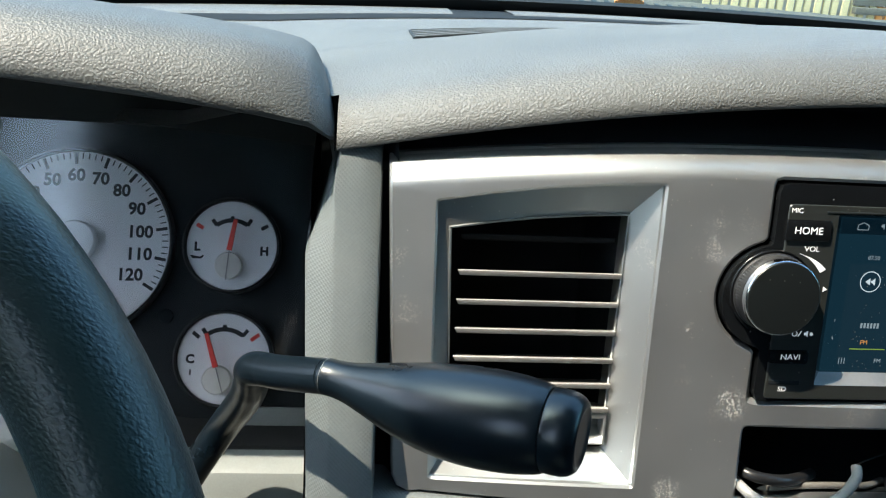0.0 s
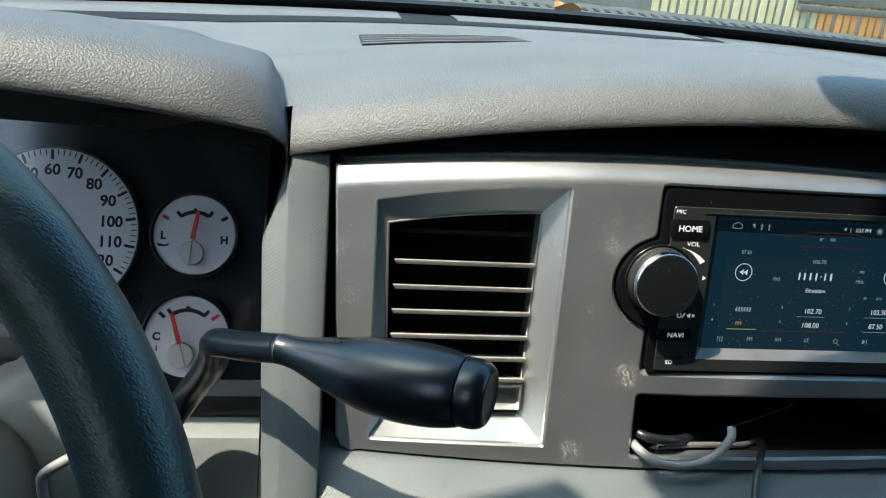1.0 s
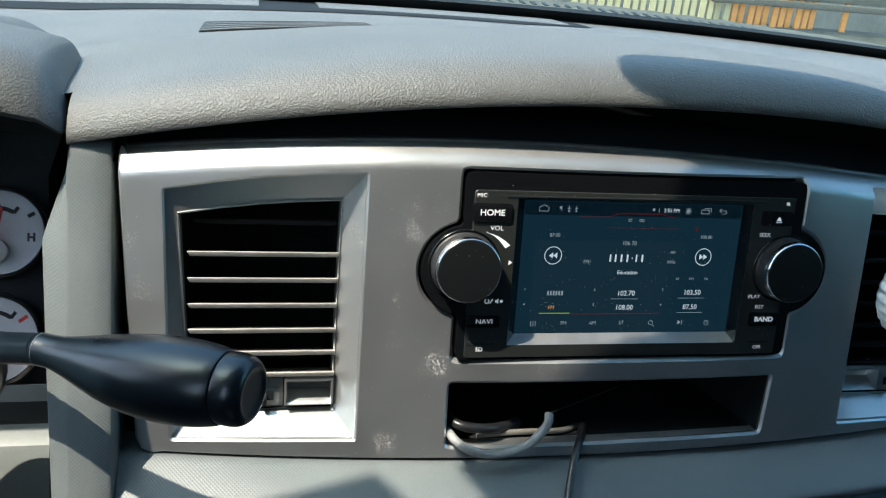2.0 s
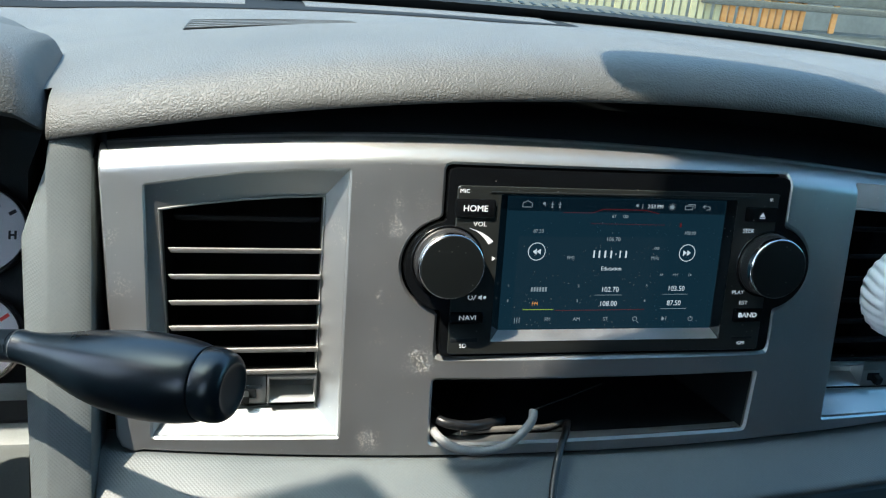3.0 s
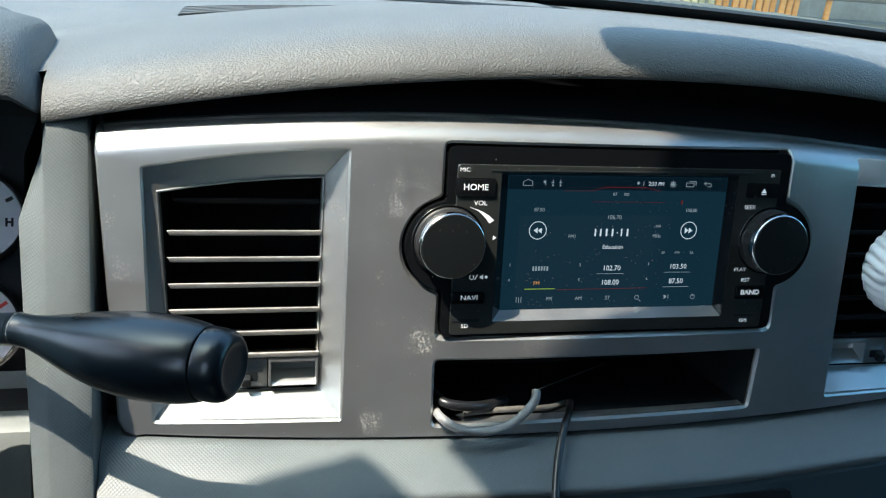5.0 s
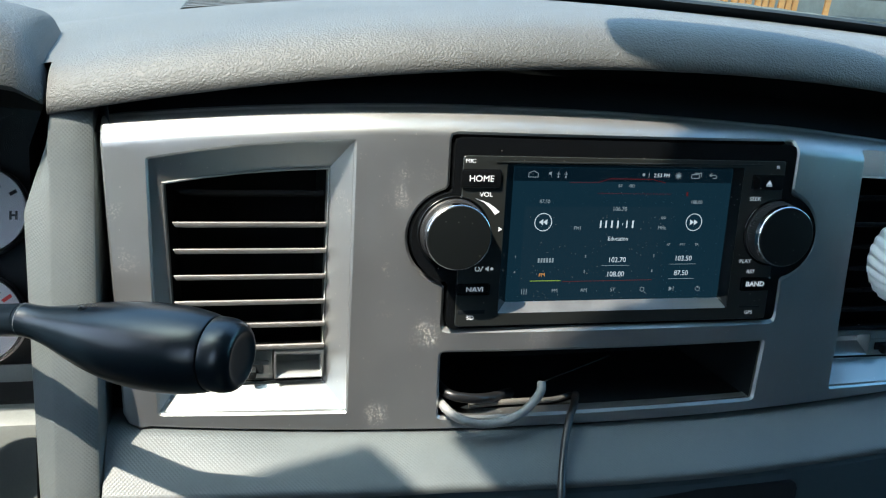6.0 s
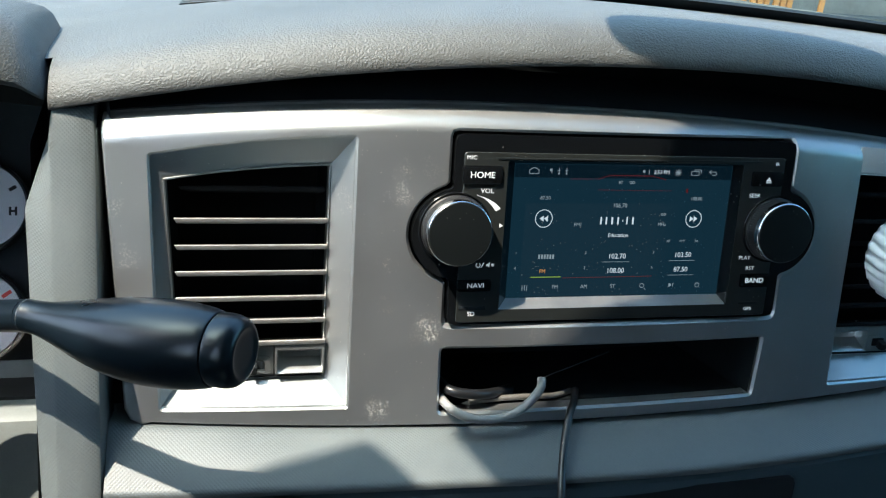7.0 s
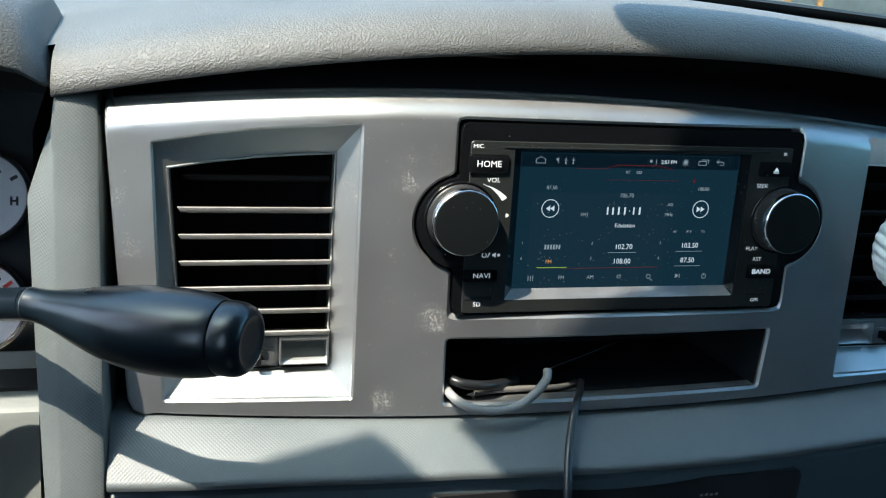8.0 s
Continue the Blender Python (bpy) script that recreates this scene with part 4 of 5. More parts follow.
def radio_knob(u, w):
    m = FASCIA @ Matrix.Translation((u, w, 0))
    part("knob_seat", lathe([(0.0186, -0.004), (0.0186, -0.0006), (0.0183, -0.0001), (0.0179, -0.0001), (0.0177, -0.0006), (0.0, -0.0006)], 64, m), GLOSS, radio)
    k = part("knob", lathe([(0.0172, -0.002), (0.0172, 0.0006), (0.0169, 0.0010), (0.0167, 0.0062), (0.0164, 0.0066)], 160, m, 0.0004, (2, 4)), SATIN, radio, "ribbed black rotary knob")
    part("knob_ring", lathe([(0.0163, 0.0064), (0.0166, 0.0069), (0.0166, 0.0078), (0.0163, 0.0086), (0.0164, 0.0092), (0.0162, 0.0101), (0.0157, 0.0105)], 96, m), CHROME, k, "chrome ring")
    part("knob_cap", lathe([(0.0158, 0.0098), (0.0158, 0.0106), (0.0155, 0.0109), (0.0142, 0.0110), (0.0, 0.0111)], 96, m), KNOBCAP, k)


radio_knob(-0.0918, 0.0016)
radio_knob(0.0868, 0.0014)

# ---- open storage slot and its cables ----
DEEP = mottle(material("slot_black_plastic", (0.004, 0.005, 0.006), spec=0.12), (0.009, 0.012, 0.014), (0.014, 0.018, 0.020), 40.0, (0.5, 0.7))
cubby = thing("storage_slot", fas(0, -0.098, -0.05), "empty open black storage slot below the radio", "storage slot")
_in = [(-0.0945, -0.0624), (0.0908, -0.0620), (0.0882, -0.0962), (-0.0940, -0.0980)]
for k, nm in enumerate(("slot_roof", "slot_side", "slot_floor", "slot_side")):
    p, q = _in[k], _in[(k + 1) % 4]
    _rows = []
    for c in [tuple(Vector(p).lerp(Vector(q), j / 12)) for j in range(13)]:
        _rows.append([fas(c[0] * s, -0.08 + (c[1] + 0.08) * s, n + curve_n(c[0])) for n, s in ((-0.0022, 0.9985), (-0.040, 0.985), (-0.082, 0.96))])
    _bm, _ = grid(_rows)
    part(nm, _bm, DEEP, cubby)
part("slot_back", slab([(u * 0.97, -0.08 + (w + 0.08) * 0.97) for u, w in _in], -0.089, -0.084, FASCIA), DEEP, cubby)


def cable(name, pts, r, mat, label, n=10, seg=14):
    t = thing(name, pts[0], label, "cable")
    part("sheath", tube(spline(pts, n), r, seg), mat, t)
    return t


cable("grey_cable", [fas(-0.0935, -0.0905, -0.014), fas(-0.0905, -0.0928, 0.000), fas(-0.083, -0.0962, 0.0055), fas(-0.071, -0.0985, 0.0065), fas(-0.058, -0.0970, 0.0060), fas(-0.0475, -0.0915, 0.004), fas(-0.0405, -0.0850, 0.001), fas(-0.0385, -0.0812, -0.003)], 0.0024, GREYCABLE, "grey cable looping out of the storage slot")
cable("black_cable", [fas(-0.0930, -0.0850, -0.020), fas(-0.0885, -0.0868, -0.007), fas(-0.078, -0.0885, -0.004), fas(-0.066, -0.0905, -0.008), fas(-0.050, -0.0935, -0.020)], 0.0027, BLACKCABLE, "thick black cable lying in the storage slot")
cable("tan_cable", [fas(-0.076, -0.0958, -0.010), fas(-0.060, -0.0945, -0.010), fas(-0.045, -0.0942, -0.010), fas(-0.028, -0.0948, -0.011), fas(-0.015, -0.0955, -0.018)], 0.0016, TANCABLE, "tan flat cable along the slot floor")
cable("thin_black_wire", [fas(-0.038, -0.084, -0.008), fas(-0.030, -0.0815, -0.010), fas(-0.015, -0.0785, -0.014), fas(0.008, -0.0745, -0.022)], 0.0004, BLACKCABLE, "thin black wire inside the storage slot")
cable("hanging_cable", [fas(-0.013, -0.0945, -0.016), fas(-0.0185, -0.0955, -0.004), fas(-0.0240, -0.0985, 0.005), fas(-0.0300, -0.1065, 0.0155), fas(-0.0355, -0.1170, 0.028), fas(-0.0395, -0.1300, 0.040), fas(-0.0410, -0.1480, 0.045), fas(-0.0390, -0.1750, 0.045)], 0.0021, BLACKCABLE, "black cable hanging from the storage slot over the ledge")

# ---- trim pillar between cluster and fascia ----
def pillar_y(z):
    return 0.036 + 0.345 * (z - 1.398)


pillar = thing("trim_pillar", (-0.277, 0.0, 1.16), "dimpled grey plastic trim post beside the instrument cluster", "dashboard trim")
_rows = []
_zs = [1.3985, 1.3975, 1.396] + [1.392 - 0.2420 * k / 24 for k in range(25)]
for i, z in enumerate(_zs):
    y = pillar_y(z) + (0.0016, 0.0005, 0.0)[min(i, 2)]
    xl = float(np.interp(z, [1.15, 1.235, 1.283, 1.352, 1.383, 1.398], [-0.286, -0.2893, -0.2911, -0.2931, -0.2823, -0.2795]))
    xm = max(-0.2805, xl + 0.001)
    _rows.append([(xl - 0.001, y + 0.045, z), (xl, y + 0.0075, z), (xl + 0.0005, y + 0.0066, z), (xm - 0.0006, y + 0.0003, z), (xm + 0.0008, y, z), (-0.2705, y - 0.0003, z), (-0.2624, y, z), (-0.2611, y + 0.0008, z), (-0.2606, y + 0.0025, z), (-0.2590, y + 0.035, z)])
_bm, _vs = grid(_rows)
_bm.faces.new(_vs[0])
part("post", _bm, TRIM, pillar)


# ---- ledge below the fascia, and the panel under it ----
def ledge_front(x):
    return -0.044 + 0.30 * x * x, float(np.interp(x, [-0.26, -0.233, -0.178, -0.09, 0.0, 0.06, 0.155, 0.4], [1.2268, 1.2280, 1.2312, 1.2335, 1.2325, 1.2322, 1.2345, 1.236]))


ledge = thing("dashboard_ledge", (0.1, -0.02, 1.22), "dimpled grey plastic ledge below the silver fascia", "dashboard trim")
_rows = []
for k in range(81):
    x = -0.2597 + 0.86 * k / 80
    xc = min(max(x, -0.2597), 0.30)
    drop = 0.0024 + 0.0022 * min(max((xc + 0.12) / 0.2, 0.0), 1.0)
    a = fas(x, bottom_w(xc) - drop + 0.0012, curve_n(xc) - 0.022)
    b = fas(x, bottom_w(xc) - drop, curve_n(xc) - 0.001)
    yf, zf = ledge_front(x if x < 0.4 else 0.4)
    row = [a, b]
    for t in (0.15, 0.3, 0.45, 0.6, 0.75, 0.9, 1.0):
        row.append(Vector((x, b.y + (yf - b.y) * t, b.z + (zf - b.z) * t + 0.0012 * math.sin(math.pi * t))))
    row += [Vector((x, yf - 0.0016, zf - 0.0009)), Vector((x, yf - 0.0024, zf - 0.0028)), Vector((x, yf - 0.0020, zf - 0.0050)), Vector((x, yf + 0.012, zf - 0.0066))]
    _rows.append(row)
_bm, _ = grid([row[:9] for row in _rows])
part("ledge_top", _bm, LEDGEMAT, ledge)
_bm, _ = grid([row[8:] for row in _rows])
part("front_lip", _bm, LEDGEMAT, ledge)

lower = thing("lower_dash_panel", (0.1, -0.02, 1.0), "shaded dark grey panel under the dashboard ledge", "dashboard panel")
_rows = []
for k in range(61):
    x = -0.2597 + 0.86 * k / 60
    yf, zf = ledge_front(min(x, 0.4))
    _rows.append([(x, yf + 0.020, zf - 0.004), (x, yf + 0.003, zf - 0.0085), (x, yf + 0.0005, zf - 0.0105), (x, yf, zf - 0.014), (x, yf + 0.004, zf - 0.05), (x, yf + 0.02, 1.05), (x, yf + 0.06, 0.80)])
_bm, _ = grid(_rows)
# dark teal base: the shade below the ledge is put into this colour
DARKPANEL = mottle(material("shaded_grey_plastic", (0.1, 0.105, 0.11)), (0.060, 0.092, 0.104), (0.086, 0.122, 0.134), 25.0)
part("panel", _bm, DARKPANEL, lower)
_m = Matrix.Translation((0.045, -0.0445, 1.180)) @ Matrix.Rotation(radians(85), 4, "X")
_ctl = part("control_module", slab(rounded([(-0.15, -0.06), (0.064, -0.06), (0.064, 0.0385), (-0.15, 0.0385)], 0.004), -0.006, 0.0022, _m, 0.0008), SATIN, lower, "black control module")
for k in range(4):
    part("print_bar", slab([(0.002 + 0.003 * k, 0.0262), (0.0038 + 0.003 * k, 0.0262), (0.0038 + 0.003 * k, 0.0275 + 0.0005 * (k % 2)), (0.002 + 0.003 * k, 0.0275)], 0.0022, 0.0024, _m), VANE, _ctl)

# ---- instrument cluster ----
cluster = thing("instrument_cluster", (-0.42, 0.10, 1.24), "black instrument cluster with pale dials and red needles", "instrument cluster")


def dial_at(x, v):
    return CLUSTER @ Matrix.Translation((x, v, 0))


_back = slab([(-0.68, -0.104), (-0.294, -0.104), (-0.294, 0.098), (-0.68, 0.098)], -0.012, -0.006, CLUSTER)
part("back_plate", _back, BLACK, cluster)
# side cheek, floor and roof of the recess
_bm, _ = grid([[CLUSTER @ Vector((-0.2945, v, -0.007)), CLUSTER @ Vector((-0.2945, v, 0.02)), Vector((-0.2915, pillar_y(1.31 + 0.894 * v) + 0.010, 1.31 + 0.894 * v - 0.012))] for v in (-0.125, -0.09, -0.05, 0.0, 0.04, 0.07, 0.090)])
part("cheek", _bm, BLACK, cluster)
_rows = []
for k in range(41):
    x = -0.68 + 0.387 * k / 40
    v = -0.088 if x > -0.365 else -0.088 + 0.03 * min(1.0, ((-0.365 - x) / 0.045)) ** 1.5 * (1 if x > -0.41 else 1)
    p = CLUSTER @ Vector((x, v - 0.004, -0.006))
    q = CLUSTER @ Vector((x, v - 0.010, 0.006))
    r = CLUSTER @ Vector((x, v - 0.0165, 0.0112))
    _rows.append([p, q, r, r + Vector((0, 0.002, -0.006))])
_bm, _ = grid(_rows)
part("sill", _bm, SATIN, cluster)
part("trim_strip", slab([(-0.346, -0.0950), (-0.2960, -0.0950), (-0.2960, -0.0850), (-0.346, -0.0850)], -0.004, 0.0005, CLUSTER, 0.001), PLAIN, cluster, "grey strip")


def gauge(name, x, v, r, label):
    m = dial_at(x, v)
    g = part(name, lathe([(r + 0.0022, -0.006), (r + 0.0022, 0.0018), (r + 0.0012, 0.0026), (r + 0.0004, 0.0018), (r + 0.0002, -0.0005)], 64, m), SATIN, cluster, label)
    part("dial", lathe([(r, -0.004), (r, -0.0004), (r - 0.0003, 0.0), (0.0, 0.0)], 64, m), DIAL, g)
    return g, m


def needle(g, m, x0, y0, x1, y1, w0, w1):
    d = Vector((x1 - x0, y1 - y0)).normalized()
    s = Vector((-d.y, d.x))
    part("needle", slab([(x0 - s.x * w0, y0 - s.y * w0), (x1 - s.x * w1, y1 - s.y * w1), (x1 + s.x * w1, y1 + s.y * w1), (x0 + s.x * w0, y0 + s.y * w0)], 0.0042, 0.0054, m, 0.0003), RED, g)


# speedometer
g, m = gauge("speedometer", -0.4255, 0.004, 0.0503, "pale speedometer dial with black numbers")
for mph in range(0, 121, 2):
    a = radians(93 - 2.07 * (mph - 60))
    big, mid = mph % 10 == 0, mph % 10 == 5
    r0 = 0.0432 if big else 0.0462
    part("tick", bar(r0 * math.cos(a), r0 * math.sin(a), 0.0494 * math.cos(a), 0.0494 * math.sin(a), 0.0017 if big else 0.0006, 0.0, m), DARKINK, g)
for mph in range(0, 121, 10):
    a = radians(93 - 2.07 * (mph - 60))
    r0 = 0.0368 if mph < 100 else 0.0345
    lettering("numeral", str(mph), 0.0094, r0 * math.cos(a), r0 * math.sin(a), 0.00012, m, DARKINK, g, 1.0, 0.00004, 0.00028)
part("trip_window", ring_sector(0.027, 0.0505, -125, -55, 0.0002, m, 16, 0.0012), BLACK, g, "black display window")
part("hub", lathe([(0.0115, 0.0), (0.0115, 0.0040), (0.0105, 0.0052), (0.0, 0.0054)], 40, m), DIAL, g)
needle(g, m, 0.0, 0.0, -0.024, -0.034, 0.0012, 0.0005)

# oil pressure gauge
g, m = gauge("oil_gauge", -0.3412, 0.0043, 0.0249, "round pale oil pressure gauge with red needle")
part("scale_arc", ring_sector(0.0130, 0.0154, 55, 128, 0.0, m), DARKINK, g)
for a, r1, mat in ((55, 0.0182, DARKINK), (91, 0.0165, DARKINK), (128, 0.0182, DARKINK), (150, 0.0228, RED), (31, 0.0228, DARKINK)):
    r0 = 0.0140 if r1 < 0.02 else 0.0185
    part("tick", bar(r0 * math.cos(radians(a)), r0 * math.sin(radians(a)), r1 * math.cos(radians(a)), r1 * math.sin(radians(a)), 0.0021, 0.0, m), mat, g)
lettering("letter", "L", 0.0066, -0.0190, -0.0012, 0.00012, m, DARKINK, g, 1.0, 0.00004, 0.00032)
lettering("letter", "H", 0.0066, 0.0180, -0.0030, 0.00012, m, DARKINK, g, 1.0, 0.00004, 0.00032)
part("oil_mark", slab([(-0.0212, -0.0078), (-0.0165, -0.0078), (-0.0150, -0.0062), (-0.0156, -0.0058), (-0.0175, -0.0068), (-0.0222, -0.0058), (-0.0225, -0.0064)], 0.0, 0.0002, m), DARKINK, g)
part("hub", lathe([(0.0076, 0.0), (0.0076, 0.0028), (0.0070, 0.0036), (0.0, 0.0038)], 36, m @ Matrix.Translation((-0.0012, -0.0115, 0))), HUBMAT, g)
needle(g, m, -0.0008, -0.0030, 0.0022, 0.0142, 0.0015, 0.0011)
part("stem", bar(-0.0008, -0.0030, -0.0022, -0.0195, 0.0005, 0.0040, m, 0.0005), VANE, g)

# temperature gauge
g, m = gauge("temperature_gauge", -0.3430, -0.0588, 0.0251, "round pale temperature gauge with red needle")
part("scale_arc", ring_sector(0.0151, 0.0175, 52, 126, 0.0, m), DARKINK, g)
for a, r1, mat in ((52, 0.0205, DARKINK), (90, 0.0188, DARKINK), (126, 0.0205, DARKINK), (140, 0.0225, DARKINK), (36, 0.0235, RED)):
    r0 = 0.0160 if r1 < 0.021 else 0.0178
    part("tick", bar(r0 * math.cos(radians(a)), r0 * math.sin(radians(a)), r1 * math.cos(radians(a)), r1 * math.sin(radians(a)), 0.0021, 0.0, m), mat, g)
lettering("letter", "C", 0.0066, -0.0182, -0.0005, 0.00012, m, DARKINK, g, 1.0, 0.00004, 0.00032)
lettering("letter", "H", 0.0066, 0.0180, -0.0020, 0.00012, m, DARKINK, g, 1.0, 0.00004, 0.00032)
part("coolant_mark", bar(-0.0178, -0.0060, -0.0178, -0.0092, 0.0008, 0.0, m), DARKINK, g)
part("hub", lathe([(0.0080, 0.0), (0.0080, 0.0028), (0.0074, 0.0036), (0.0, 0.0038)], 36, m @ Matrix.Translation((-0.0030, -0.0115, 0))), HUBMAT, g)
needle(g, m, -0.0035, -0.0045, -0.0092, 0.0140, 0.0015, 0.0011)
part("stem", bar(-0.0035, -0.0045, 0.0005, -0.0180, 0.0005, 0.0040, m, 0.0005), VANE, g)
part("screw", lathe([(0.004, -0.006), (0.004, -0.0045), (0.003, -0.0040), (0.0, -0.0040)], 20, dial_at(-0.3765, -0.036)), VOID, cluster)

LENS = bpy.data.materials.new("clear_lens")
LENS.use_nodes = True
_t = LENS.node_tree
_t.nodes.clear()
_out = _t.nodes.new("ShaderNodeOutputMaterial")
_mx = _t.nodes.new("ShaderNodeMixShader")
_mx.inputs[0].default_value = 0.07
_tr = _t.nodes.new("ShaderNodeBsdfTransparent")
_gl = _t.nodes.new("ShaderNodeBsdfGlossy")
_gl.inputs["Roughness"].default_value = 0.11
_t.links.new(_tr.outputs[0], _mx.inputs[1])
_t.links.new(_gl.outputs[0], _mx.inputs[2])
_t.links.new(_mx.outputs[0], _out.inputs[0])
_bm, _ = grid([[CLUSTER @ Vector((-0.66 + 0.365 * k / 10, v, 0.010 + 0.75 * (v + 0.084) ** 2)) for k in range(11)] for v in (-0.084, -0.065, -0.045, -0.025, -0.005, 0.015, 0.035, 0.055, 0.078)])
_lens = part("lens", _bm, LENS, cluster, "clear plastic lens")
_lens.visible_shadow = False

# ---- knee panel under the cluster ----
knee = thing("knee_panel", (-0.5, 0.02, 1.0), "smooth light grey plastic panel under the instrument cluster", "dashboard panel")
_rows = []
for k in range(41):
    x = -0.80 + 0.5095 * k / 40
    up = 0.034 * min(1.0, max(0.0, (-0.352 - x) / 0.05)) ** 1.5 * min(1.0, max(0.0, (x + 0.480) / 0.045))
    _rows.append([(x, 0.0790 + up * 0.5, 1.2195 + up), (x, 0.068 + up * 0.4, 1.2180 + up * 0.97), (x, 0.0605 + up * 0.3, 1.2153 + up * 0.8), (x, 0.0580 + up * 0.2, 1.2136 + up * 0.6), (x, 0.0566 + up * 0.1, 1.2112 + up * 0.45), (x, 0.0540, 1.2050 + up * 0.2), (x, 0.047, 1.186), (x, 0.035, 1.15), (x, 0.0, 1.05), (x, -0.03, 0.85)])
_bm, _ = grid([row[:4] for row in _rows])
part("top_strip", _bm, PLAIN, knee)
_bm, _ = grid([row[3:] for row in _rows])
part("panel", _bm, PLAIN, knee)

# ---- column gear lever ----
stalk = thing("column_gear_lever", (-0.392, 0.002, 1.158), "black column gear lever with a swollen grip", "gear lever")
_p = spline([(-0.392, 0.002, 1.158), (-0.371, 0.021, 1.192), (-0.351, 0.0355, 1.226), (-0.3330, 0.0370, 1.2555), (-0.3190, 0.0140, 1.2855), (-0.3130, -0.0040, 1.3055), (-0.3112, -0.0145, 1.3175), (-0.3050, -0.0215, 1.3215), (-0.2985, -0.0279, 1.3240), (-0.2795, -0.0450, 1.3325)], 6)
_r = [0.0076] * 30 + [0.0072] * 6 + [0.0069] * 6 + [0.0068] * 6 + [0.0068] * (len(_p) - 48)
part("shaft", tube(_p, _r, 24), RUBBER, stalk)
_a, _b = Vector((-0.2795, -0.0450, 1.3325)), Vector((-0.1865, -0.0950, 1.3385))
_prof = [(-0.05, 0.0046), (-0.02, 0.0062), (0.0, 0.0069), (0.02, 0.0069), (0.05, 0.0070), (0.10, 0.0078), (0.17, 0.0097), (0.25, 0.0121), (0.33, 0.0142), (0.42, 0.0160), (0.52, 0.0171), (0.61, 0.0173), (0.70, 0.0168), (0.77, 0.0157), (0.803, 0.0148), (0.810, 0.0144)]
_sag = lambda s: Vector((0, 0, -0.0022)) * max(0.0, math.sin(math.pi * min(max(s, 0.0), 0.85) / 0.85)) ** 1.5
_prof = [(q.x, q.y) for q in spline([(s, r, 0) for s, r in _prof], 6)]
part("grip", tube([_a.lerp(_b, s) + _sag(s) for s, _ in _prof], [r for _, r in _prof], 64), RUBBER, stalk, "satin black swollen grip")
_prof = [(0.805, 0.0134), (0.812, 0.0142), (0.840, 0.0144), (0.870, 0.0142), (0.895, 0.0134), (0.912, 0.0120), (0.9185, 0.0106), (0.9190, 0.0098), (0.9165, 0.0090), (0.9135, 0.0078), (0.9120, 0.0060), (0.9115, 0.002)]
_prof = [(q.x, q.y) for q in spline([(s, r, 0) for s, r in _prof], 4)]
_ax = (_b - _a).normalized()
_sd = _ax.cross(Vector((0, 0, 1))).normalized()
_up = _sd.cross(_ax)
_bm, _vs = grid([[_a.lerp(_b, s) + r * (math.cos(k * math.pi / 32) * _sd + math.sin(k * math.pi / 32) * _up) for k in range(64)] for s, r in _prof], True)
_bm.faces.new(_vs[-1])
part("end_cap", _bm, RUBBER, stalk)
part("joint_ring", tube([_a.lerp(_b, s) for s in (-0.0012, -0.0004, 0.0004, 0.0012)], [0.0069, 0.0070, 0.0070, 0.0069], 28), PLAIN, stalk, "fine pale joint line")

# ---- steering wheel and column ----
HUB = Vector((-0.4965, -0.2051, 1.3099))
WHEEL = Matrix.Translation(HUB) @ Matrix(((1, 0, 0, 0), (0, math.sin(radians(30.3)), -math.cos(radians(30.3)), 0), (0, math.cos(radians(30.3)), math.sin(radians(30.3)), 0), (0, 0, 0, 1)))
wheel = thing("steering_wheel", HUB, "dark grained leather steering wheel", "steering wheel")
_rows = []
for k in range(145):
    a = 2 * math.pi * k / 144
    _rows.append([WHEEL @ Vector(((0.1936 + 0.0156 * math.cos(b)) * math.cos(a), (0.1936 + 0.0156 * math.cos(b)) * math.sin(a), 0.0165 * math.sin(b))) for b in [2 * math.pi * j / 28 for j in range(28)]])
_bm, _ = grid(_rows, True)
bmesh.ops.remove_doubles(_bm, verts=_bm.verts, dist=1e-6)
part("rim", _bm, LEATHER, wheel)
for a in (-22, 202, 270):
    d = Vector((math.cos(radians(a)), math.sin(radians(a)), 0))
    part("spoke", tube([WHEEL @ (d * r + Vector((0, 0, z))) for r, z in ((0.05, -0.03), (0.10, -0.028), (0.15, -0.016), (0.188, -0.004))], [0.020, 0.017, 0.014, 0.012], 16), SATIN, wheel)
part("hub_cover", lathe([(0.07, -0.05), (0.078, -0.04), (0.078, -0.02), (0.07, -0.006), (0.04, 0.001), (0.0, 0.003)], 48, WHEEL), SATIN, wheel)
column = thing("steering_column", (-0.4965, 0.0, 1.19), "smooth grey plastic steering column shroud", "steering column")
_prof = [(-0.030, 0.046), (-0.045, 0.060), (-0.075, 0.066), (-0.14, 0.068), (-0.24, 0.070), (-0.33, 0.072)]
_rows = []
for z, r in _prof:
    _rows.append([WHEEL @ Vector((r * 1.15 * math.copysign(abs(math.cos(b)) ** 0.7, math.cos(b)), r * math.copysign(abs(math.sin(b)) ** 0.8, math.sin(b)), z)) for b in [2 * math.pi * j / 40 for j in range(40)]])
_bm, _vs = grid(_rows, True)
_bm.faces.new(_vs[0])
part("shroud", _bm, PLAIN, column)
part("tilt_lever", tube(spline([(-0.372, -0.032, 1.2668), (-0.3825, -0.032, 1.2600), (-0.3885, -0.032, 1.2545), (-0.3893, -0.032, 1.2480), (-0.3885, -0.032, 1.2350)], 6), 0.0026, 14), VANE, column, "small pale bent lever")

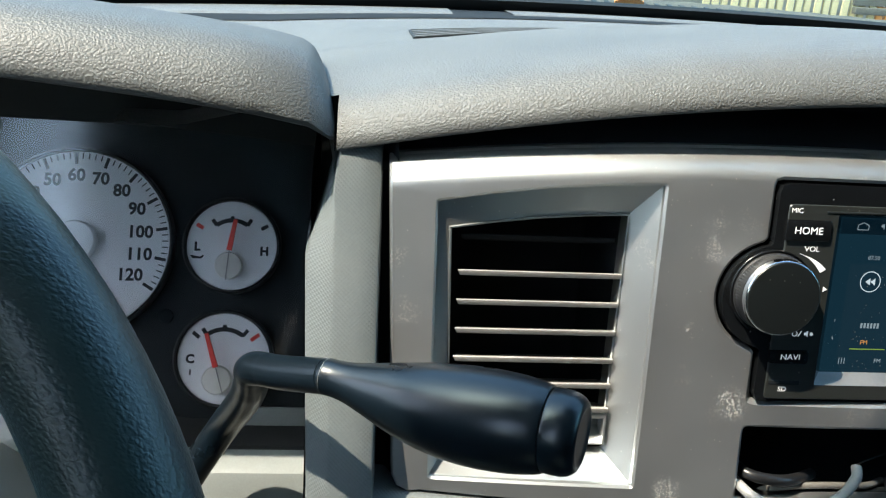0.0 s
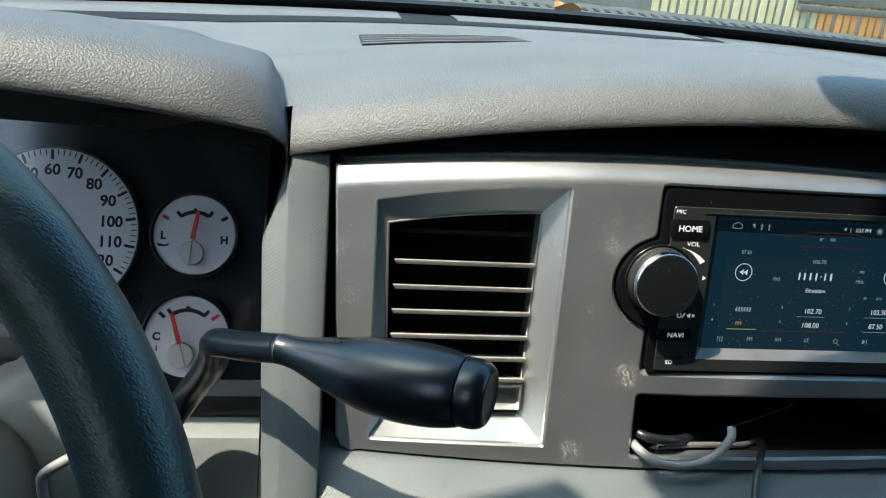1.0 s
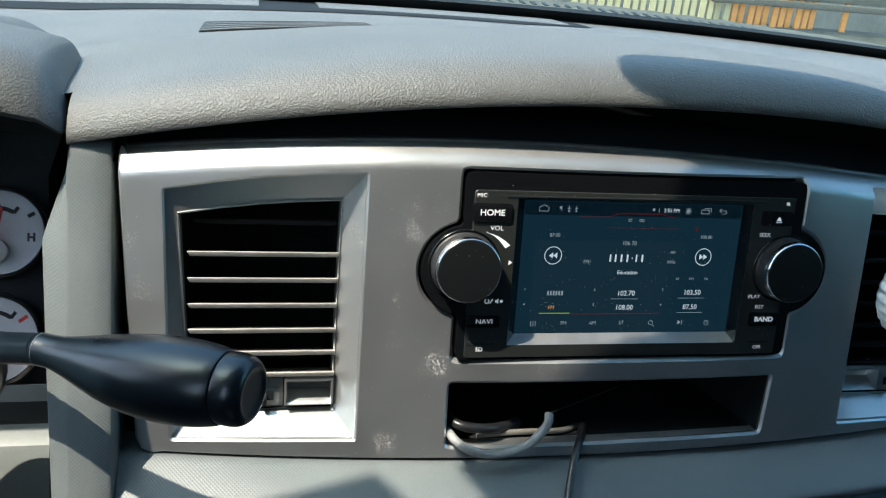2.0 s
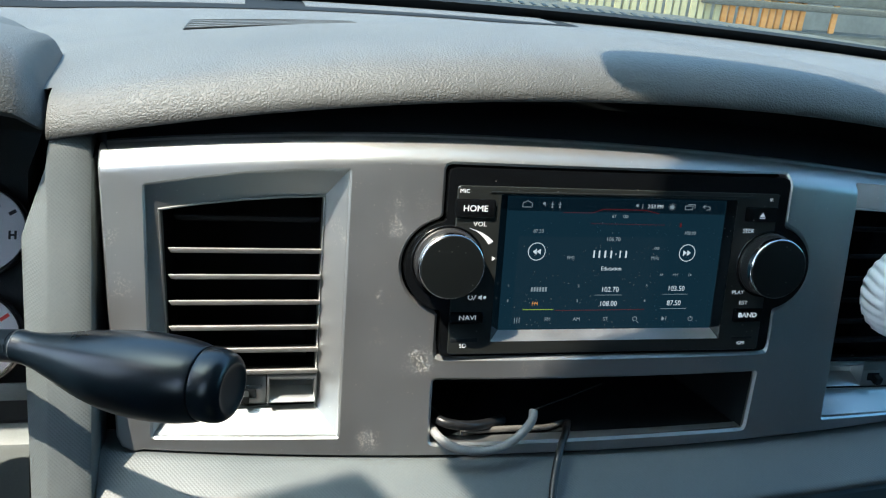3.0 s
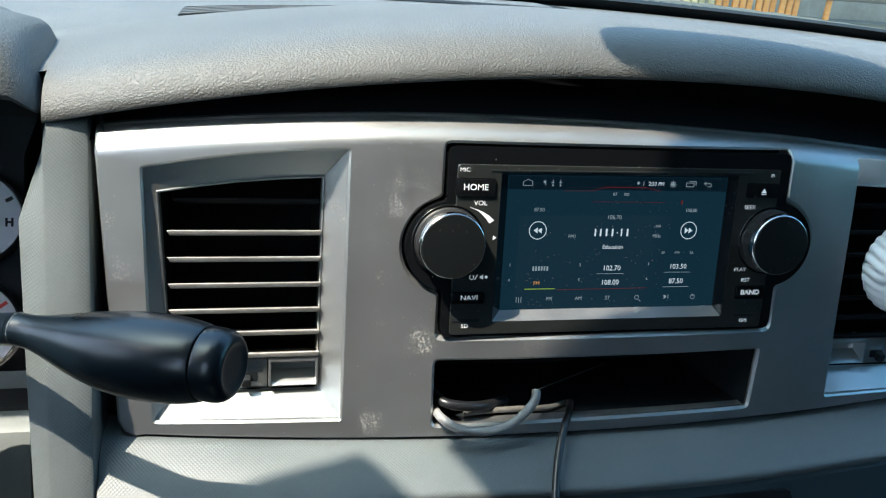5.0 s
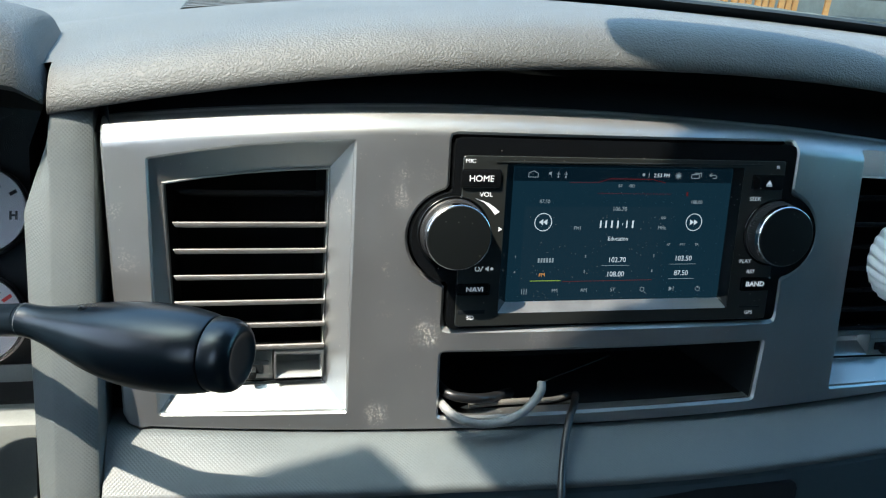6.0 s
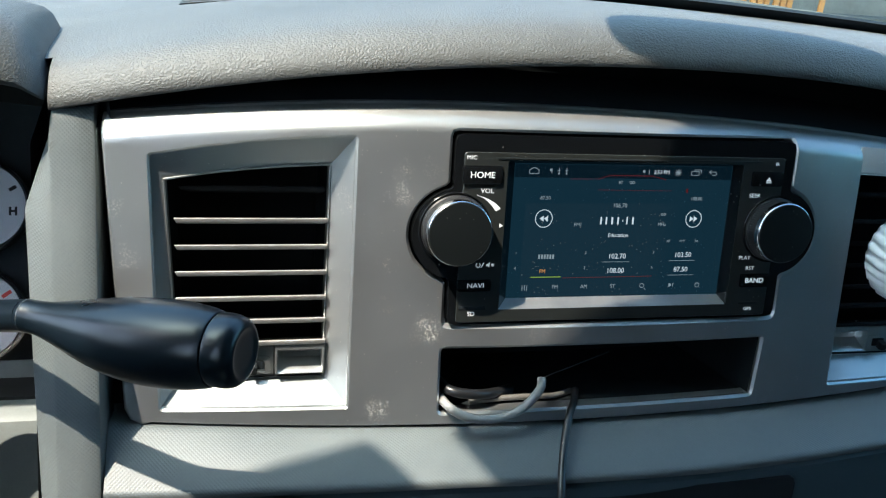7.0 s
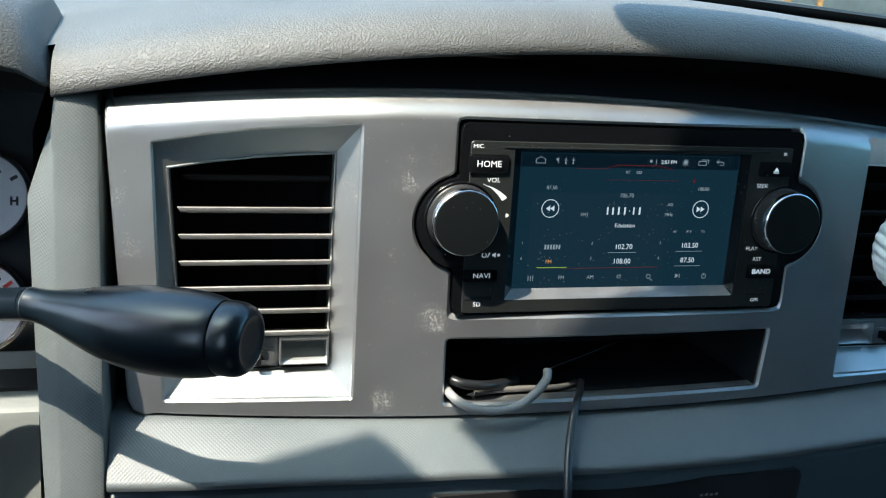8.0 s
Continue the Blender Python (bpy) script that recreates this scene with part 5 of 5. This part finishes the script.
# ---- cab ----
def wall(name, corners, thick, mat, label, category="interior trim"):
    """A plain slab on four corners."""
    c = [Vector(p) for p in corners]
    nrm = (c[1] - c[0]).cross(c[3] - c[0]).normalized() * thick
    bm = bmesh.new()
    a = [bm.verts.new(p) for p in c]
    b = [bm.verts.new(p + nrm) for p in c]
    bm.faces.new(a[::-1])
    bm.faces.new(b)
    for i in range(4):
        bm.faces.new((a[i], a[(i + 1) % 4], b[(i + 1) % 4], b[i]))
    ob = part(name, bm, mat, None)
    return tagged(ob, label, category, kind="structure")


# unseen roof; its notched front edge is cut to throw the dash shadows
_roof = slab([(-0.755, -1.75), (0.755, -1.75), (0.755, -0.14), (0.45, -0.085), (0.15, -0.066), (-0.10, -0.078), (-0.285, -0.101), (-0.344, -0.131), (-0.403, -0.145), (-0.489, -0.163), (-0.482, -0.181), (-0.474, -0.205), (-0.474, -0.24), (-0.510, -0.24), (-0.519, -0.194), (-0.528, -0.177), (-0.536, -0.166), (-0.598, -0.176), (-0.604, -0.25), (-0.755, -0.27)], 1.95, 1.956)
tagged(part("ceiling", _roof, HEADLINER), "unseen slate grey roof lining, front edge cut to cast shadows", "ceiling", kind="structure")
wall("floor", [(-0.9, 0.75, 0.62), (0.9, 0.75, 0.62), (0.9, -1.75, 0.62), (-0.9, -1.75, 0.62)], 0.04, LINING, "grey carpeted cab floor", "floor")
for sx in (-1, 1):
    x = 0.88 * sx
    wall("wall_side", [(x, 0.70, 0.62), (x, 0.70, 1.42), (x, -1.75, 1.42), (x, -1.75, 0.62)], 0.05 * sx, LINING, "grey door lining below the side window", "door")
    wall("pillar_front", [(sx * 0.83, 0.58, 1.36), (sx * 0.75, -0.26, 1.99), (sx * 0.75, -0.36, 1.99), (sx * 0.83, 0.44, 1.36)], 0.05 * sx, LINING, "grey windscreen pillar", "pillar")
    # unseen blanks sized to block side light; the driver-side gap feeds the lens reflection
    yp = -0.30 if sx < 0 else -0.46
    ye = -0.75 if sx < 0 else -1.75
    wall("side_light_blocker", [(sx * 0.86, yp, 1.36), (sx * 0.77, yp, 1.99), (sx * 0.77, ye, 1.99), (sx * 0.86, ye, 1.36)], 0.05 * sx, LINING, "unseen grey rear cab pillar, widened to block side light", "pillar")
# unseen corner blank that narrows the driver-side gap to darken the fill
wall("side_light_blocker", [(-0.86, -1.20, 1.36), (-0.77, -1.20, 1.99), (-0.77, -1.75, 1.99), (-0.86, -1.75, 1.36)], -0.05, LINING, "unseen grey rear corner blank, added to block side light", "pillar")
wall("wall_rear", [(-0.88, -1.75, 0.62), (0.88, -1.75, 0.62), (0.88, -1.75, 1.99), (-0.88, -1.75, 1.99)], 0.05, LINING, "plain grey rear cab wall", "wall")
wall("wall_front", [(0.9, 0.66, 0.62), (-0.9, 0.66, 0.62), (-0.9, 0.62, 1.385), (0.9, 0.62, 1.385)], 0.03, BLACK, "black bulkhead behind the dashboard", "wall")

# unseen pane on the passenger side, added to tint the side light teal
TINT = bpy.data.materials.new("tinted_glass")
TINT.use_nodes = True
_t = TINT.node_tree
_t.nodes.clear()
_out = _t.nodes.new("ShaderNodeOutputMaterial")
_mx = _t.nodes.new("ShaderNodeMixShader")
_tr = _t.nodes.new("ShaderNodeBsdfTransparent")
_tr.inputs[0].default_value = (0.70, 0.92, 0.95, 1)
_gl = _t.nodes.new("ShaderNodeBsdfGlossy")
_gl.inputs["Roughness"].default_value = 0.03
_mx.inputs[0].default_value = 0.06
_t.links.new(_tr.outputs[0], _mx.inputs[1])
_t.links.new(_gl.outputs[0], _mx.inputs[2])
_t.links.new(_mx.outputs[0], _out.inputs[0])
wall("side_light_tint", [(0.872, 0.50, 1.42), (0.775, -0.30, 1.98), (0.775, -0.46, 1.98), (0.872, -0.46, 1.42)], 0.004, TINT, "unseen side pane added to tint the passenger-side light", "window")

# windscreen with its black border
GLASS = bpy.data.materials.new("windscreen_glass")
GLASS.use_nodes = True
_t = GLASS.node_tree
_t.nodes.clear()
_out = _t.nodes.new("ShaderNodeOutputMaterial")
_mx = _t.nodes.new("ShaderNodeMixShader")
_tr = _t.nodes.new("ShaderNodeBsdfTransparent")
# cyan tint added to turn skylit shade teal; direct sun passes untinted
_tr.inputs[0].default_value = (0.74, 0.96, 0.97, 1)
_gl = _t.nodes.new("ShaderNodeBsdfGlossy")
_gl.inputs["Roughness"].default_value = 0.03
_mx.inputs[0].default_value = 0.07
_t.links.new(_tr.outputs[0], _mx.inputs[1])
_t.links.new(_gl.outputs[0], _mx.inputs[2])
_t.links.new(_mx.outputs[0], _out.inputs[0])


def screen_point(x, t):
    """A point of the windscreen: t = 0 at its foot, 1 at the roof."""
    return Vector((x * (1 - 0.1 * t), 0.600 - 0.07 * x * x - 0.88 * t - 0.04 * math.sin(math.pi * t), 1.402 - 0.05 * x * x + 0.60 * t + 0.02 * math.sin(math.pi * t)))


_bm, _ = grid([[screen_point(-0.82 + 1.64 * k / 24, t / 12) for k in range(25)] for t in range(13)])
_g = part("windscreen", _bm, GLASS)
tagged(_g, "cyan-tinted raked windscreen glass", "windscreen", kind="structure")
_g.visible_shadow = False
_rows = []
for k in range(61):
    x = -0.84 + 1.68 * k / 60
    a, b = screen_point(x, 0.0), screen_point(x, 0.021)
    _rows.append([a + Vector((0, -0.030, -0.004)), a + Vector((0, -0.016, 0.0025)), b + Vector((0, -0.012, 0.0)), b + Vector((0, 0.006, 0.002)), a + Vector((0, 0.012, -0.03))])
_bm, _ = grid(_rows)
tagged(part("windscreen_border", _bm, VOID), "black border along the foot of the windscreen", "windscreen", kind="structure")

# unseen interior mirror, a plate cut so that its shadow fits on the pad
mirror = thing("interior_mirror", (-0.06, -0.05, 1.775), "unseen black interior mirror, a plate cut to its shadow", "mirror")
_m = Matrix.Translation((0, 0, 1.775))
part("mirror_shell", slab([(-0.160, -0.110), (0.10, -0.110), (0.115, -0.08), (0.02, -0.055), (-0.037, -0.044), (-0.051, -0.036), (-0.067, -0.034), (-0.101, -0.031), (-0.132, -0.029), (-0.164, -0.027), (-0.185, -0.026), (-0.193, -0.0285), (-0.198, -0.034), (-0.202, -0.044), (-0.203, -0.051), (-0.199, -0.0565), (-0.191, -0.059), (-0.179, -0.062), (-0.172, -0.068)], 0.0, 0.008, _m, 0.002), SATIN, mirror)
part("mirror_stem", tube([(-0.03, -0.07, 1.790), (-0.03, -0.085, 1.87), (-0.03, -0.10, 1.955)], 0.008, 12), SATIN, mirror)

# ---- outside ----
EARTH = mottle(material("worn_asphalt", (0.07, 0.07, 0.07)), (0.055, 0.055, 0.052), (0.085, 0.083, 0.078), 1.5, (0.85, 0.95), 40.0)
_bm, _ = grid([[(-400 + 80 * i, -400 + 80 * j, 0.0) for i in range(11)] for j in range(11)])
tagged(part("ground", _bm, EARTH), "grey asphalt ground outside", "ground", kind="structure")
BODY = mottle(material("silver_car_paint", (0.3, 0.31, 0.32), metal=0.4, coat=0.6), (0.26, 0.265, 0.27), (0.33, 0.335, 0.34), 6.0, (0.3, 0.4))
COWL = mottle(material("weathered_cowl_plastic", (0.2, 0.2, 0.19), spec=0.12), (0.05, 0.046, 0.039), (0.11, 0.10, 0.084), 60.0, (0.6, 0.8), 250.0, 0.5)
bonnet = thing("truck_bonnet", (0, 1.2, 1.30), "dusty silver truck bonnet beyond the windscreen", "bonnet")
_rows = []
for j in range(16):
    t = j / 15
    y = 0.80 + 1.25 * t
    _rows.append([(x, y - 0.1 * x * x, 1.345 - 0.055 * x * x - 0.05 * t - 0.09 * t * t) for x in [-0.80 + 0.1 * k for k in range(17)]])
_bm, _ = grid(_rows)
part("bonnet_skin", _bm, BODY, bonnet)
cowl = thing("windscreen_cowl", (0, 0.70, 1.38), "weathered grey plastic cowl at the foot of the windscreen", "cowl")
_rows = []
for k in range(61):
    x = -0.80 + 1.6 * k / 60
    z = 1.3965 - 0.05 * x * x
    jag = 0.0012 * (k % 2)
    _rows.append([(x, 0.612 - 0.07 * x * x, z - 0.022), (x, 0.66 - 0.07 * x * x, z - 0.004), (x, 0.74 - 0.09 * x * x, z + 0.006), (x, 0.785 - 0.1 * x * x, z + 0.0105 + jag), (x, 0.80 - 0.1 * x * x, z - 0.006)])
_bm, _ = grid(_rows)
_cp = part("cowl_panel", _bm, COWL, cowl)
for k in range(40):
    x = -0.14 + 0.016 * k
    z = 1.3965 - 0.05 * x * x
    part("cowl_slot", box((0.006, 0.016, 0.002), Matrix.Translation((x, 0.752 - 0.09 * x * x, z + 0.0070)) @ Matrix.Rotation(radians(6), 4, "X"), 0.0), BLACK, _cp)
leaf = thing("fallen_leaf", (0.02, 0.66, 1.40), "curled orange dry leaf on the windscreen cowl", "leaf")
ORANGE = mottle(material("dry_leaf", (0.6, 0.25, 0.08)), (0.5, 0.17, 0.05), (0.7, 0.36, 0.14), 90.0, (0.6, 0.8))
_rows = []
for i in range(7):
    t = i / 6
    w = 0.011 * math.sin(math.pi * min(max(t, 0.04), 0.97)) ** 0.8
    _rows.append([(0.004 + 0.034 * t, 0.66 + w * s, 1.4065 + 0.010 * abs(s) + 0.004 * math.sin(5 * t + s)) for s in (-1, -0.5, 0, 0.5, 1)])
_bm, _ = grid(_rows)
part("leaf_blade", _bm, ORANGE, leaf)
wiper = thing("wiper_arm", (-0.05, 0.72, 1.40), "black windscreen wiper arm lying on the cowl", "wiper")
part("arm", tube(spline([(-0.55, 0.665, 1.382), (-0.2, 0.70, 1.3955), (0.06, 0.735, 1.3965), (0.22, 0.75, 1.393)], 8), 0.0035, 8), BLACK, wiper)
part("blade", tube(spline([(-0.10, 0.722, 1.3925), (0.15, 0.745, 1.3925), (0.42, 0.735, 1.386)], 8), 0.003, 8), BLACK, wiper)

# slatted fence in the sun
PALE = mottle(material("pale_fence_wood", (0.5, 0.42, 0.24)), (0.34, 0.265, 0.135), (0.46, 0.37, 0.21), 4.0, (0.7, 0.9), 60.0)
RUST = mottle(material("orange_stained_wood", (0.62, 0.25, 0.06)), (0.52, 0.18, 0.04), (0.70, 0.33, 0.10), 4.0, (0.7, 0.9), 60.0)
fence = thing("slatted_fence", (3.0, 6.0, 0.0), "slatted wooden fence on a low wall, pale boards turning orange", "fence")
wallm = mottle(material("grey_block_wall", (0.3, 0.29, 0.27)), (0.060, 0.054, 0.042), (0.120, 0.108, 0.086), 5.0, (0.85, 0.95), 30.0)
part("base_wall", box((7.0, 0.2, 0.82), Matrix.Translation((5.6, 6.06, 0.41)), 0.02), wallm, fence, "grey base wall")
part("rail", box((4.4, 0.05, 0.06), Matrix.Translation((4.4, 6.06, 1.22)), 0.01), PALE, fence)
_slat_a = _slat_b = None
for k in range(34):
    x = 2.15 + 0.07 * k
    mat = RUST if 3.46 < x < 4.5 else PALE
    if 4.20 < x < 4.40:
        continue
    first = _slat_b if mat == RUST else _slat_a
    if first is None:
        ob = part("slat", box((0.050, 0.022, 0.62), Matrix.Translation((x, 6.0, 1.12)), 0.004, seg=1), mat, fence)
        if mat == RUST:
            _slat_b, _xb = ob, x
        else:
            _slat_a, _xa = ob, x
        continue
    ob = first.copy()
    scene.collection.objects.link(ob)
    ob.matrix_basis = Matrix.Translation((x - (_xb if mat == RUST else _xa), 0.012 * ((k * 7) % 3 - 1), -0.01 * ((k * 5) % 4)))
part("cap_rail", box((4.6, 0.06, 0.05), Matrix.Translation((5.55, 5.95, 1.005)), 0.01), COWL, fence, "grey cap rail")
part("board", box((4.6, 0.03, 0.40), Matrix.Translation((5.55, 5.98, 1.24)), 0.01), wallm, fence, "grey board")
PALEWALL = mottle(material("pale_plaster", (0.3, 0.29, 0.26)), (0.12, 0.108, 0.088), (0.24, 0.22, 0.185), 1.5, (0.85, 0.95), 20.0)
# wall carried up out of view to keep low sky off the pad
tagged(part("garden_wall", box((34, 0.25, 4.2), Matrix.Translation((0, 9.5, 2.1)), 0.02), PALEWALL), "grey plastered boundary wall, raised unseen to block low sky", "wall", kind="structure")
tagged(part("pavement", box((40, 1.4, 0.12), Matrix.Translation((0, 5.0, 0.06)), 0.02), mottle(material("pale_concrete", (0.5, 0.48, 0.44)), (0.27, 0.265, 0.245), (0.36, 0.35, 0.325), 2.0, (0.8, 0.95), 30.0)), "pale concrete pavement beside the fence", "pavement", kind="structure")
